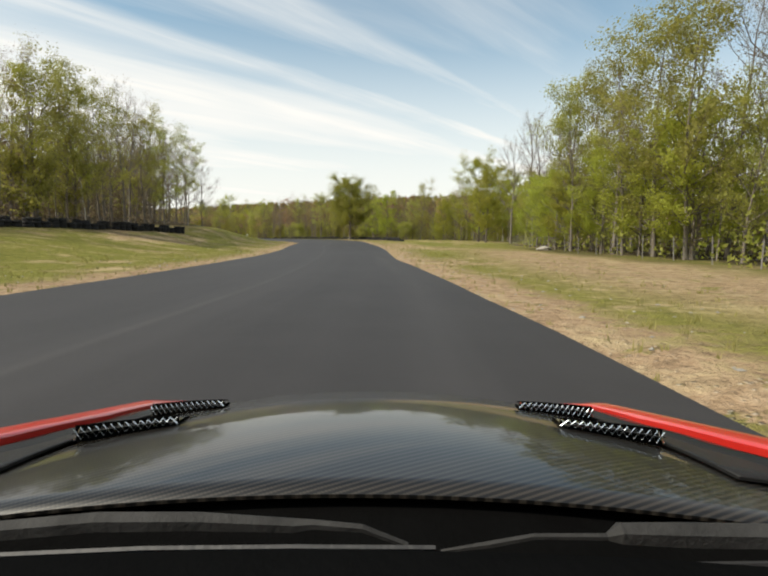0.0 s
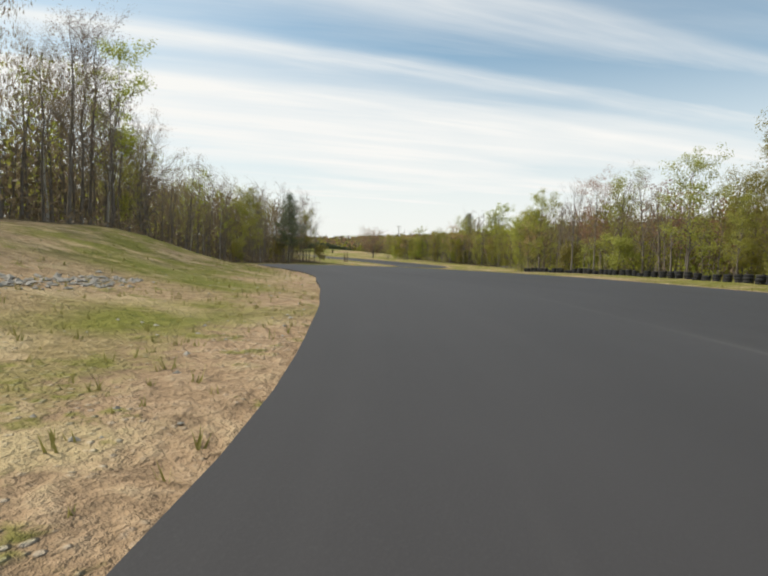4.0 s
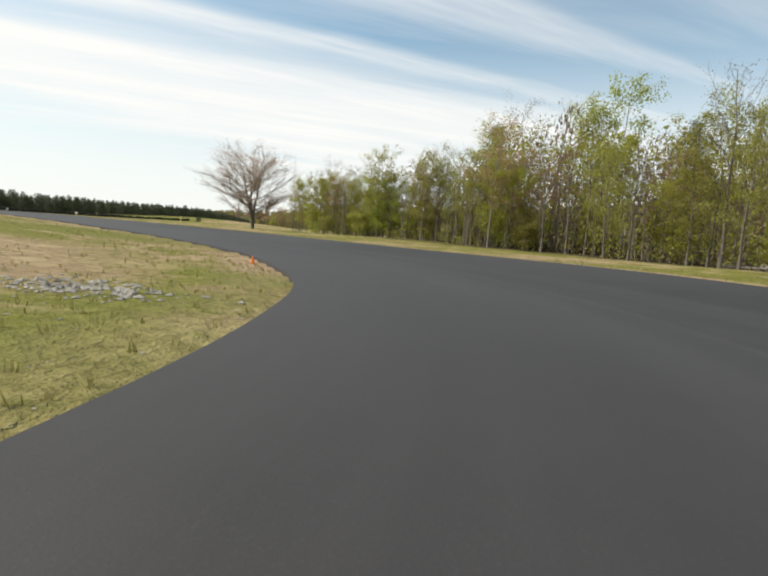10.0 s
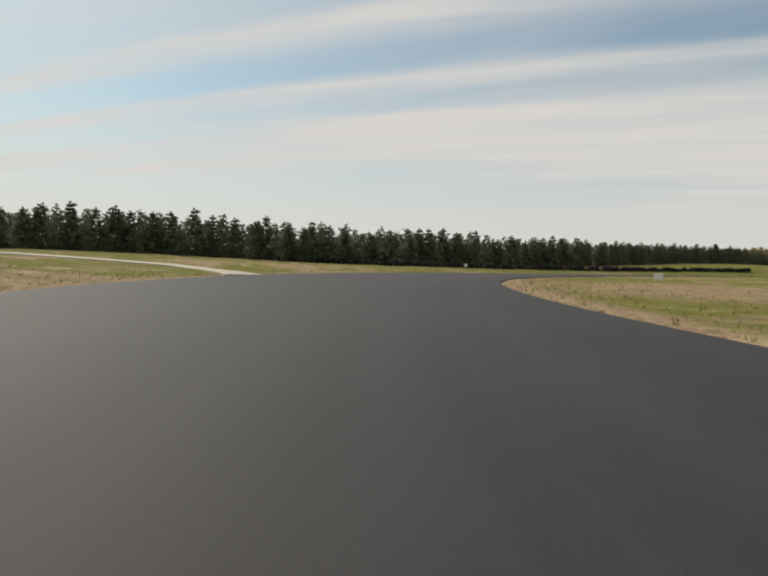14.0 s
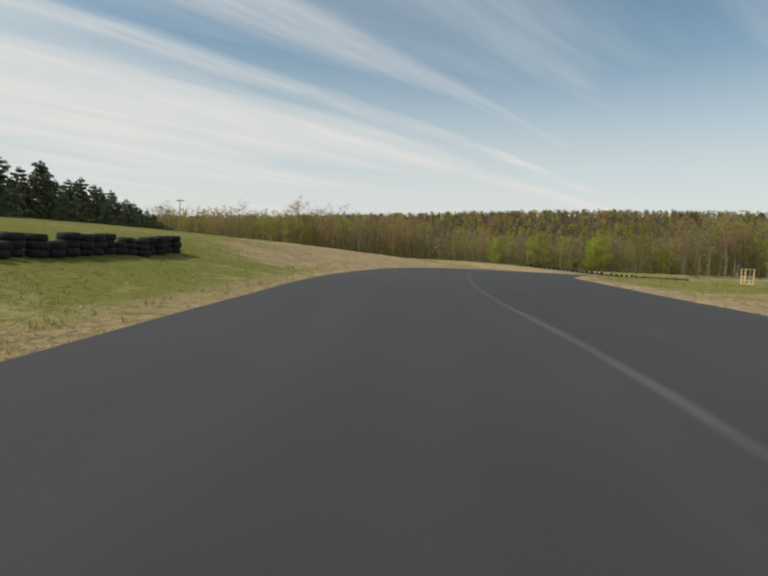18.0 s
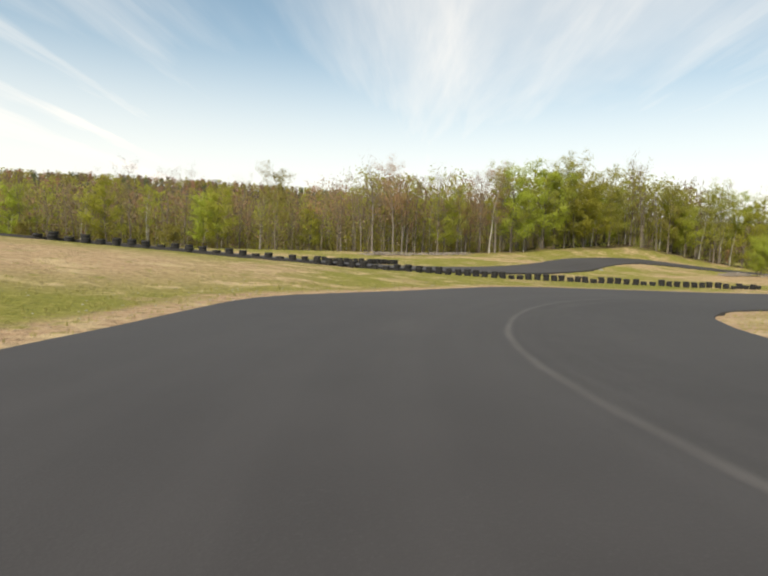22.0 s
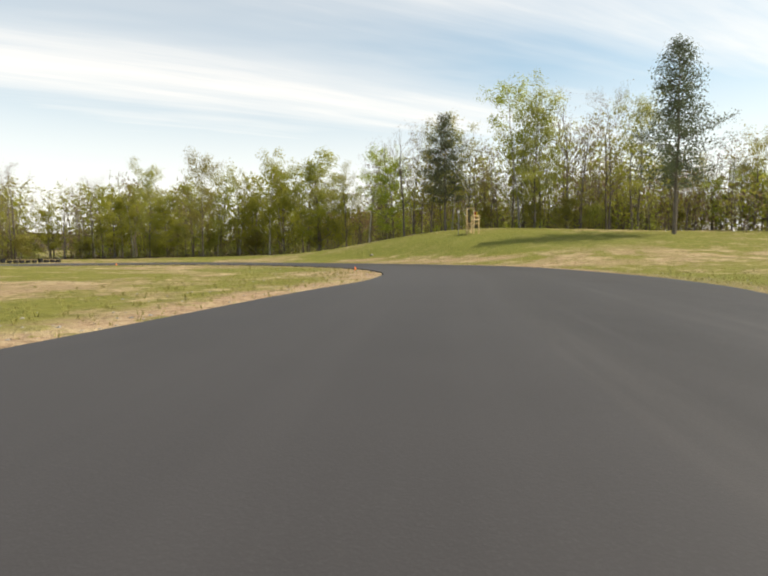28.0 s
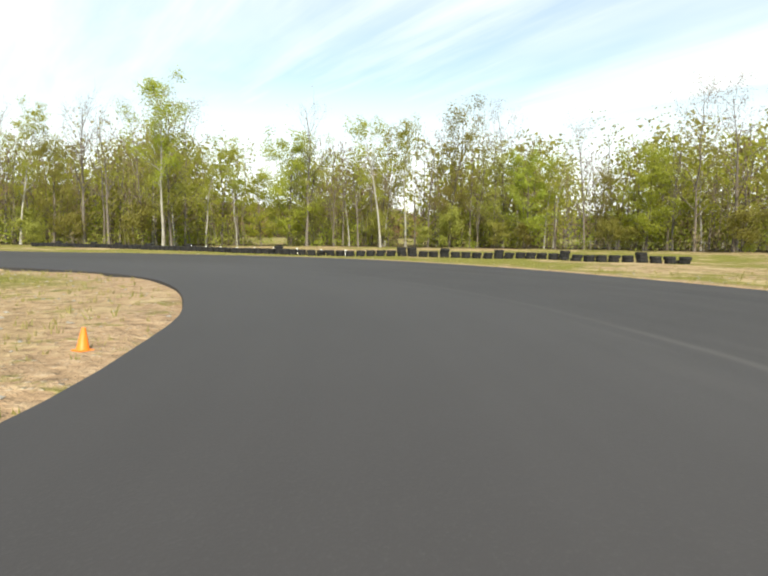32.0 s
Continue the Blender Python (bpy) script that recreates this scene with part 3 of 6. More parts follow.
def grow(seed, h, spread, start, n_limb, n_twig, per, leaf, fuzz, r0, up=0.9, stems=1, lean=0.03):
    """One broad-leaved tree: wood and leaf points. start: bare share of the trunk."""
    rng = np.random.default_rng(seed)
    vs, fs, tips = [], [], []
    for stem in range(stems):
        ang = rng.uniform(0, 6.28)
        tilt = np.array([math.cos(ang), math.sin(ang)]) * h * (lean if stems == 1 else 0.16)
        hh = h * rng.uniform(0.82, 1.0) if stem else h
        tt = np.linspace(0, 1, 8)
        trunk = np.stack([tilt[0] * tt ** 1.3 + np.cumsum(rng.normal(0, 0.014 * h, 8)) * tt,
                          tilt[1] * tt ** 1.3 + np.cumsum(rng.normal(0, 0.014 * h, 8)) * tt, hh * 0.96 * tt], 1)
        trad = r0 * (1 - 0.93 * tt) ** 0.8
        trad[0] *= 1.35
        tube(trunk, trad, 7, vs, fs)
        tips.append(trunk[-1])
        for i in range(n_limb):
            fr = start + (0.95 - start) * (i + rng.uniform(0, 0.9)) / n_limb
            base = np.array([np.interp(fr, tt, trunk[:, k]) for k in range(3)])
            az = 2.4 * i + rng.uniform(-0.6, 0.6)
            f = (fr - start) / (1 - start)
            # limbs grow longest below the middle of a rounded crown
            ln = spread * math.sqrt(max(0.1, 1 - ((f - 0.38) / 0.68) ** 2)) * rng.uniform(0.55, 1.2)
            el = up * rng.uniform(0.55, 1.25) + 0.7 * f * f
            d = np.array([math.cos(az), math.sin(az), el])
            d /= np.linalg.norm(d)
            bend = rng.normal(0, 0.10 * ln, 3)
            q = [base + d * ln * a + np.array([0, 0, 0.2 * ln * a * a]) + bend * math.sin(a * 3.0) + rng.normal(0, 0.03 * ln, 3) * a for a in (0, 0.35, 0.7, 1)]
            rr = max(0.02, np.interp(fr, tt, trad) * 0.5)
            tube(q, [rr, rr * 0.7, rr * 0.42, rr * 0.16], 4, vs, fs)
            tips.append(q[-1])
            for j in range(n_twig):
                a = rng.uniform(0.25, 1)
                b0 = np.array([np.interp(a, (0, 0.35, 0.7, 1), [p[k] for p in q]) for k in range(3)])
                dd = d + rng.normal(0, 0.6, 3)
                dd[2] = abs(dd[2]) * 0.8 + 0.15
                dd /= np.linalg.norm(dd)
                l2 = ln * rng.uniform(0.2, 0.5)
                e = b0 + dd * l2
                tube([b0, b0 + dd * l2 * 0.55 + rng.normal(0, 0.06 * l2, 3), e], [rr * 0.35, rr * 0.22, rr * 0.07], 3, vs, fs)
                tips += [e, b0 + dd * l2 * 0.6]
    lv = leaves(rng, np.array(tips), (fuzz, fuzz, fuzz * 0.7), per, leaf)
    return np.array(vs), fs, lv


def grow_pine(seed, h, spread, start, layers, per, leaf, r0, taper=None, fuzz=0.055):
    rng = np.random.default_rng(seed)
    vs, fs, tips = [], [], []
    tube([(rng.normal(0, 0.1), rng.normal(0, 0.1), h * a) for a in np.linspace(0, 1, 7)], [r0 * (1 - 0.92 * a) for a in np.linspace(0, 1, 7)], 7, vs, fs)
    for i in range(layers):
        fr = start + (1 - start) * i / layers
        n = 6 if i < layers * 0.7 else 4
        reach = spread * (1 - ((fr - start) / (1 - start)) ** 1.4) * rng.uniform(0.75, 1.15) + 0.15 * spread
        if taper:
            reach = spread * ((1 - (fr - start) / (1 - start)) ** taper * rng.uniform(0.5, 1.2) + 0.07)
        for k in range(n):
            az = 6.283 * k / n + i * 1.1 + rng.uniform(-0.4, 0.4)
            r = reach * rng.uniform(0.55, 1.15)
            p0 = np.array([0, 0, h * fr])
            p1 = p0 + np.array([math.cos(az) * r, math.sin(az) * r, r * rng.uniform(0.02, 0.35)])
            tube([p0, (p0 + p1) / 2 + np.array([0, 0, -0.04 * r]), p1], [r0 * 0.22, r0 * 0.14, r0 * 0.05], 3, vs, fs)
            for a in (0.35, 0.6, 0.8, 1.0):
                tips.append(p0 + (p1 - p0) * a)
    tips.append(np.array([0, 0, h]))
    lv = leaves(rng, np.array(tips), np.array((1.15, 1.15, 0.85)) * fuzz * h ** 0.75, per, leaf)
    return np.array(vs), fs, lv


def sprays(points):
    k = np.arange(0, len(points), 3)
    return np.stack([k, k + 1, k + 2], 1).tolist()


KINDS = {}


def kind(key, name, label, grown, wood, leafm, trunk_label):
    vs, fs, lv = grown
    t = mesh_from("trunk", vs, fs, [wood])
    t.polygons.foreach_set("use_smooth", [True] * len(t.polygons))
    c = mesh_from("crown", lv, sprays(lv), [leafm])
    KINDS[key] = (name, label, t, c, trunk_label)


def kinds(key, name, label, wood, leafm, trunk_label, seed, h, spread, start, n_limb, n_twig, per, leaf, fuzz, r0, up, lean=0.03, stems=1):
    """The full build for trees near the asphalt, and a lighter one for those far from it."""
    kind(key, name, label, grow(seed, h, spread, start, n_limb, n_twig, per, leaf, fuzz, r0, up, stems, lean), wood, leafm, trunk_label)
    kind(key + "_far", name, label, grow(seed, h, spread, start, n_limb, max(4, n_twig // 2), max(1, int(per * 1.25)), leaf * 1.2, fuzz * 1.3, r0, up, stems, lean), wood, leafm, trunk_label)


for s in range(3):
    kinds(f"green{s}", "maple_tree", "broad maple in fresh yellow-green spring leaf beside the circuit", M_BARK, M_LEAF_GREEN, "grey-brown trunk and limbs",
          10 + s, 13.0, 4.7, 0.08, 26, 12, 22, 0.105, 0.52, 0.16, 0.42)
    kinds(f"olive{s}", "hardwood_tree", "tall slim hardwood with thin olive spring foliage at the wood's edge", M_BARK, M_LEAF_OLIVE, "grey-brown trunk and limbs",
          20 + s, 15.5, 4.3, 0.14, 24, 11, 17, 0.095, 0.52, 0.14, 0.9)
    kinds(f"tan{s}", "budding_tree", "hardwood with tan buds and bare brown twigs", M_BARK, M_LEAF_TAN, "brown trunk and fine twigs",
          30 + s, 15.0, 4.1, 0.2, 20, 16, 5, 0.055, 0.42, 0.13, 1.15)
for s in range(2):
    kinds(f"bare{s}", "bare_tree", "leafless grey tree with upright fine branches", M_TWIG, M_LEAF_TAN, "pale grey trunk and bare branches",
          40 + s, 15.5, 3.6, 0.3, 20, 15, 1, 0.06, 0.3, 0.16, 1.35)
    kinds(f"red{s}", "red_maple_tree", "maple with reddish spring buds", M_TWIG, M_LEAF_RED, "grey trunk and limbs",
          50 + s, 15.0, 4.1, 0.25, 18, 12, 12, 0.072, 0.45, 0.15, 1.0)
    kinds(f"birch{s}", "birch_tree", "slender pale-barked birch with sparse fresh leaves", M_BARK_PALE, M_LEAF_GREEN, "pale white trunk",
          60 + s, 15.0, 3.2, 0.36, 15, 9, 14, 0.09, 0.42, 0.12, 1.0, 0.07)
    kind(f"pine{s}", "pine_tree", "tall dark white pine standing over the hardwoods",
         grow_pine(70 + s, 18.0, 4.7, 0.26, 19, 32, 0.105, 0.22, 0.6, 0.06), M_BARK, M_NEEDLE, "dark straight trunk")
    kind(f"young_pine{s}", "young_pine_tree", "bushy young dark pine in a plantation row",
         grow_pine(80 + s, 5.2, 2.5, 0.04, 12, 12, 0.12, 0.08, 0.9, 0.04), M_BARK, M_NEEDLE, "dark thin trunk")
    kind(f"shrub{s}", "shrub", "low olive-green leafy shrub under the trees",
         grow(90 + s, 3.6, 2.0, 0.08, 8, 5, 14, 0.1, 0.5, 0.04, 0.8, stems=2), M_BARK, M_LEAF_OLIVE, "thin brown stems")
for s, (lf, lb) in enumerate([(M_LEAF_TAN, "pinkish-tan buds"), (M_LEAF_OLIVE, "thin olive spring leaves"), (M_LEAF_RED, "reddish spring buds"), (M_LEAF_GREEN, "fresh green leaves")]):
    kind(f"vase{s}", "hardwood_tree", "tall clear-trunked hardwood with a domed crown of " + lb,
         grow(140 + s, 17.0, 5.4, 0.36, 28, 15, (9, 12, 9, 16)[s], 0.095, 0.5, 0.16, 1.15, lean=0.04), M_TWIG if s in (0, 2) else M_BARK, lf, "slim straight trunk with steep limbs")
kind("vase4", "bare_tree", "tall leafless hardwood with a domed crown of fine grey twigs",
     grow(150, 17.0, 5.8, 0.32, 26, 24, 2, 0.06, 0.4, 0.17, 1.2, lean=0.04), M_TWIG, M_LEAF_TAN, "slim grey trunk with steep limbs")
kind("vase5", "birch_tree", "leaning white birch with a thin crown of tan and olive buds",
     grow(151, 17.5, 6.2, 0.4, 22, 15, 9, 0.09, 0.5, 0.15, 1.2, lean=0.16), M_BARK_PALE, M_LEAF_OLIVE, "bright white trunk")
kind("oak0", "oak_tree", "big full-crowned tree in fresh leaf standing alone by the asphalt",
     grow(122, 15.0, 6.6, 0.22, 48, 14, 30, 0.12, 0.65, 0.3, 0.38, lean=0.0), M_BARK, M_LEAF_OAK, "stout forked grey trunk")
kind("lone0", "bare_tree", "spreading leafless tree with pinkish buds standing alone",
     grow(7, 11.0, 6.2, 0.16, 22, 26, 7, 0.055, 0.34, 0.2, 0.4, stems=3), M_TWIG, M_LEAF_RED, "stout grey trunk and spreading bare limbs")

rnd = random.Random(4)


def plant(key, x, y, size=1.0, turn=None, label="", group=""):
    if key + "_far" in KINDS and np.hypot(LINE[:, 1] - x, LINE[:, 2] - y).min() > 33:
        key += "_far"
    name, lab, t, c, tl = KINDS[key]
    m = Matrix.LocRotScale((x, y, GROUND_AT(x, y) - 0.08), Euler((0, 0, rnd.uniform(0, 6.28) if turn is None else turn)), (size, size, size * rnd.uniform(0.92, 1.08)))
    root = new(name)
    root.empty_display_size = 0.5
    root.matrix_basis = m
    tagged(root, label or lab, "shrub" if "shrub" in key else "tree", group)
    part("trunk", t, root, tl)
    part("crown", c, root)
    return root


# where the woods stand: edge line, depth behind it (to the left of the line's way), spacing, mix of kinds, size
MIX_MIXED = ["green0", "green1", "olive0", "olive1", "olive2", "tan0", "green2", "bare0", "birch0", "olive0", "birch1", "green2", "olive1"]
MIX_BROWN = ["tan0", "bare1", "tan2", "bare0", "tan1", "olive1", "tan0", "bare0", "tan2", "bare1", "tan0", "birch1"]
MIX_SPRING = ["tan0", "olive0", "tan1", "olive2", "red0", "green1", "tan2", "red1", "bare1", "olive1", "tan0", "bare0"]
MIX_MAPLE = ["green0", "bare0", "olive0", "green1", "bare1", "tan0", "green2", "bare0", "olive2", "birch0"]
MIX_FRESH = ["green0", "birch0", "tan0", "bare0", "olive0", "birch1", "olive2", "bare1", "green1", "tan1"]
MIX_NORTH = ["tan0", "red0", "tan2", "olive2", "red1", "birch0", "tan1", "olive1", "birch1", "bare0", "tan0", "green2", "tan1"]
WOODS = [
    ("left_bank_wood", [(-106, 210), (-98, 186), (-75, 141), (-56, 121), (-46, 105), (-40, 91), (-26, 73), (-24.5, 52), (-25, 20), (-25, -20)], -40, 2.9, MIX_BROWN, 0.98),
    ("right_wood", [(17, -30), (16, 20), (15, 40), (16, 62), (24, 85)], -26, 3.3, MIX_MAPLE, 0.72),
    ("far_right_wood", [(24, 100), (12, 132), (-8, 152), (-26, 168), (-48, 194), (-54, 225), (-60, 250), (-74, 266), (-98, 277), (-116, 289), (-130, 295), (-137, 301)], -34, 2.9, MIX_SPRING, 0.75),
    ("mound_wood", [(-104, 300), (-78, 298), (-52, 290), (-22, 296), (2, 308), (14, 328), (18, 350), (15, 366), (1, 379), (-7, 402)], -42, 3.4, MIX_MIXED, 1.04),
    ("north_wood", [(-330, 560), (-262, 552), (-205, 556), (-160, 535), (-112, 511), (-86, 507), (-70, 505)], 30, 3.6, MIX_NORTH, 1.22),
    ("north_east_wood", [(-68, 505), (-36, 500), (0, 480), (14, 440)], 26, 3.4, MIX_MIXED, 1.42),
]


def along(pts, gap):
    pts = np.array(pts, float)
    seg = np.linalg.norm(np.diff(pts, axis=0), axis=1)
    s = np.concatenate([[0], np.cumsum(seg)])
    out = []
    for q in np.arange(gap / 2, s[-1], gap):
        i = min(np.searchsorted(s, q) - 1, len(seg) - 1)
        a = (q - s[i]) / seg[i]
        d = (pts[i + 1] - pts[i]) / seg[i]
        out.append((*(pts[i] + (pts[i + 1] - pts[i]) * a), -d[1], d[0]))
    return out


def low_at(wname, x, y):
    """Some stretches of the woods are younger and lower."""
    if wname == "north_wood":
        return float(np.interp(x, (-215, -195, -135, -118), (1.0, 0.74, 0.74, 1.0)))
    return float(np.interp(y, (30, 55, 90, 106, 132), (0.66, 0.68, 0.71, 0.88, 0.94))) if wname == "left_bank_wood" else 1.0


NARROW = {"mound_wood": 13, "far_right_wood": 9}      # these two stand back to back
spots = []       # front rows, one thing each
deep = []        # trees behind, joined
for wname, edge, depth, gap, blend, size in WOODS:
    sgn = 1 if depth > 0 else -1
    for x, y, nx, ny in along(edge, gap):
        o = (rnd.uniform(0, 2.6) + (1.5 if wname == "left_bank_wood" and y > 120 else 0)) * sgn
        spots.append((rnd.choice(MIX_BROWN if wname == "mound_wood" and x < -60 and rnd.random() < 0.55 else MIX_FRESH if wname == "mound_wood" and x > -45 and rnd.random() < 0.75 else MIX_MIXED if wname == "far_right_wood" and y < 165 and rnd.random() < 0.7 else blend), x + nx * o + rnd.uniform(-0.9, 0.9), y + ny * o + rnd.uniform(-0.9, 0.9), size * rnd.uniform(0.66, 1.2) * low_at(wname, x, y), wname))
        if rnd.random() < (0.05 if blend is MIX_BROWN else 0.3 if wname == "mound_wood" else 0.1 if wname == "north_wood" else 0.2):
            o = rnd.uniform(-0.3, 2.5) * sgn
            spots.append((rnd.choice(["shrub0", "shrub1"]), x + nx * o + rnd.uniform(-1.5, 1.5), y + ny * o, rnd.uniform(0.6, 1.25), wname))
        for r in np.arange(4.0, abs(depth), 4.0):
            o = (r + rnd.uniform(-1.8, 1.8)) * sgn
            px, py = x + nx * o + rnd.uniform(-1.4, 1.4), y + ny * o + rnd.uniform(-1.4, 1.4)
            away = np.hypot(LINE[:, 1] - px, LINE[:, 2] - py).min()
            if away < 0.8 * r + 3 or (r > NARROW.get(wname, 99) and px < -28 and py > 245):
                continue
            deep.append((wname, 2 if r > 9 and away > 38 else 0 if away < 27 else 1, rnd.choice(blend), px, py, size * rnd.uniform(0.75, 1.04) * low_at(wname, x, y)))
# single trees that stand clear of the woods
LONE = [("oak0", -7.6, 119, 0.84), ("lone0", -137, 285, 1.0), ("pine1", -98, 187, 0.9), ("pine0", -76, 300.5, 0.95), ("bare0", -68.5, 297.5, 1.12), ("green1", -49, 290, 1.25),
        ("olive0", -28.6, 298, 1.15), ("bare1", 16.2, 362, 1.25), ("birch0", 16.2, 351, 1.3), ("birch1", -5, 371, 1.2), ("olive2", -2, 372, 1.15), ("birch0", 24, 352, 1.15),
        ("tan1", 17.5, 334, 1.15), ("tan2", -61, 288, 1.1), ("birch0", -86.5, 297, 1.45), ("olive1", -89.5, 297, 1.2), ("pine1", -105.3, 311, 1.12), ("bare1", -76.8, 268, 1.02), ("tan1", -85.6, 439.6, 1.25),
        ("green1", -69, 264, 0.95), ("red0", -98, 276, 0.9), ("young_pine0", -200.5, 342.5, 0.45), ("red1", -87, 507, 1.25), ("red0", -112, 513, 1.1), ("bare1", -235, 552, 1.25),
        ("olive0", 17.5, 44.5, 0.84), ("olive2", 18, 40, 0.86), ("tan1", 18.3, 36.5, 0.9), ("bare0", 19, 55, 0.9), ("bare1", 19, 60, 0.95), ("bare0", 19, 66, 1.0), ("bare1", 19.2, 72, 1.03),
        ("bare0", 18.5, 78, 1.03), ("bare1", 20, 35, 0.88), ("tan0", 20, 31, 0.92), ("bare1", 19.5, 27, 1.05), ("bare0", 18, 23, 1.05), ("green0", 15.6, 48.5, 0.52), ("green2", 15.4, 44, 0.5),
        ("green1", 15.5, 38, 0.52), ("green0", 15.8, 33, 0.6), ("green2", 16.2, 28, 0.62), ("green1", 16.2, 85, 0.85), ("green2", 16.5, 93, 1.0), ("olive0", -24.5, 38, 0.72), ("olive1", -25, 43.5, 0.77),
        ("olive2", -25.2, 47.5, 0.72), ("bare0", -25, 51.8, 0.78), ("olive0", -25, 56, 0.72), ("olive2", -25, 61, 0.76), ("tan1", -25, 68, 0.72), ("tan2", -24.8, 73, 0.6)]
# the grove on its low ridge inside the far bend: kind, place, height
GROVE = [("vase4", -63.3, 406.4, 17), ("vase4", -62.6, 403.9, 19), ("vase1", -61.6, 400.7, 20.4), ("vase5", -61, 398.7, 21), ("vase0", -60.5, 396.9, 21.2),
         ("vase4", -59.4, 393.3, 20.5), ("vase1", -59.1, 392.3, 17), ("vase0", -58.4, 390.1, 22), ("vase0", -57.4, 386.5, 22.6), ("vase1", -56.7, 384.4, 22),
         ("vase3", -56.2, 382.7, 21), ("vase3", -54.4, 376.6, 20), ("vase2", -75.6, 433.7, 18), ("vase2", -74.6, 430.9, 19), ("vase0", -73.1, 427, 17),
         ("vase1", -71.4, 422.3, 17.6), ("vase0", -71, 421.4, 20.4), ("vase4", -70.2, 419.2, 22.6), ("vase0", -69.6, 417.5, 22.2), ("vase1", -68.9, 415.7, 19), ("vase3", -67.8, 412.9, 17),
         ("vase4", -66.9, 409.3, 17), ("vase3", -65.2, 406.9, 11.3), ("vase4", -91, 442.7, 15), ("vase0", -88.2, 440.8, 17.6), ("vase1", -87.2, 440.4, 16.6), ("vase3", -85.9, 439.3, 15.4),
         ("vase3", -84.6, 438.4, 11), ("vase0", -94.3, 445, 13), ("vase1", -68.5, 421, 17)]
for x, y, nx, ny in along([(-96, 277), (-114, 288), (-126, 294), (-140, 304), (-150, 313)], 1.9):
    LONE.append((rnd.choice(["tan0", "olive0", "red1", "olive2", "tan2", "green1", "olive1"]), x - nx * rnd.uniform(0.5, 4), y - ny * rnd.uniform(0.5, 4), rnd.uniform(0.5, 0.72)))
GROVE_LOW = [("green0", -58, 454, 0.6), ("green1", -50, 449, 0.55), ("green1", -54, 460, 0.6), ("olive2", -62, 459, 0.55), ("shrub0", -52, 440, 1.3), ("green1", -53.6, 374.3, 0.42), ("green0", -55.5, 373, 0.36)]
for x, y, nx, ny in along([(-90, 449), (-80, 444), (-69, 432), (-62, 418), (-55, 402), (-50, 386), (-48, 370)], 2.0):
    GROVE_LOW.append((rnd.choice(["green0", "green1", "green2", "olive0", "olive2", "shrub0"]), x + nx * rnd.uniform(-1, 6), y + ny * rnd.uniform(-1, 6), rnd.uniform(0.34, 0.5)))
for key, x, y, size in LONE + [(k, x, y, z / 20.6) for k, x, y, z in GROVE] + GROVE_LOW:
    spots.append((key, x, y, size, "single trees by the circuit"))


def pine_at(y):
    return float(np.interp(y, (255, 300, 345), (1.08, 1.12, 0.86)))


for x, y, nx, ny in along([(-238, 218), (-228, 245), (-227, 270), (-229, 300), (-231, 330), (-236, 352), (-243, 385), (-256, 425), (-272, 470)], 2.2):
    spots.append((rnd.choice(["young_pine0", "young_pine1"]), x + rnd.uniform(-0.8, 0.8), y + rnd.uniform(-0.8, 0.8), rnd.uniform(0.78, 0.98) * pine_at(y), "plantation pines"))
    for r in (3.5, 7, 10.5, 14, 17.5):
        deep.append(("pine_plantation", 1, rnd.choice(["young_pine0", "young_pine1"]), x + nx * r + rnd.uniform(-1, 1), y + ny * r + rnd.uniform(-1, 1), rnd.uniform(0.75, 1.02) * pine_at(y)))

# ---- the ground: one sheet to the horizon ----


def steps(lo, hi, fine):
    mid = list(np.arange(lo, hi + 0.01, fine))
    a, b, g = [], [], fine
    while lo - sum(a) > -3200:
        g = min(g * 1.16, 120)
        a.append(g)
    g = fine
    while hi + sum(b) < 3400:
        g = min(g * 1.16, 120)
        b.append(g)
    return np.array(list(lo - np.cumsum(a))[::-1] + mid + list(hi + np.cumsum(b)))


gx, gy = steps(-262, 45, 1.25), steps(-30, 520, 1.25)
mx, my = np.meshgrid(gx, gy)
flat = np.stack([mx.ravel(), my.ravel()], 1)
gh, go = survey(flat)


def ridge(xy):
    """Wooded hills far off."""
    x, y = xy[:, 0], xy[:, 1]
    r = np.hypot(x + 100, y - 250)
    az = np.degrees(np.arctan2(-(x + 100), y - 250))
    top = 62 * np.exp(-((az + 15) / 42) ** 2) + 26 * np.exp(-((az + 100) / 40) ** 2) + 12
    s = np.clip((r - 400) / 560, 0, 1)
    return top * s * s * (3 - 2 * s)


far_rise = ridge(flat)
tiny = np.array([noise.noise((x * 0.35, y * 0.35, 0.0)) + 0.5 * noise.noise((x * 0.9, y * 0.9, 3.0)) for x, y in flat]) if len(flat) < 400000 else np.zeros(len(flat))
gh = gh + far_rise + tiny * 0.09 * np.clip((go - 0.6) / 4, 0, 1)
gh[go < -0.4] -= 0.25
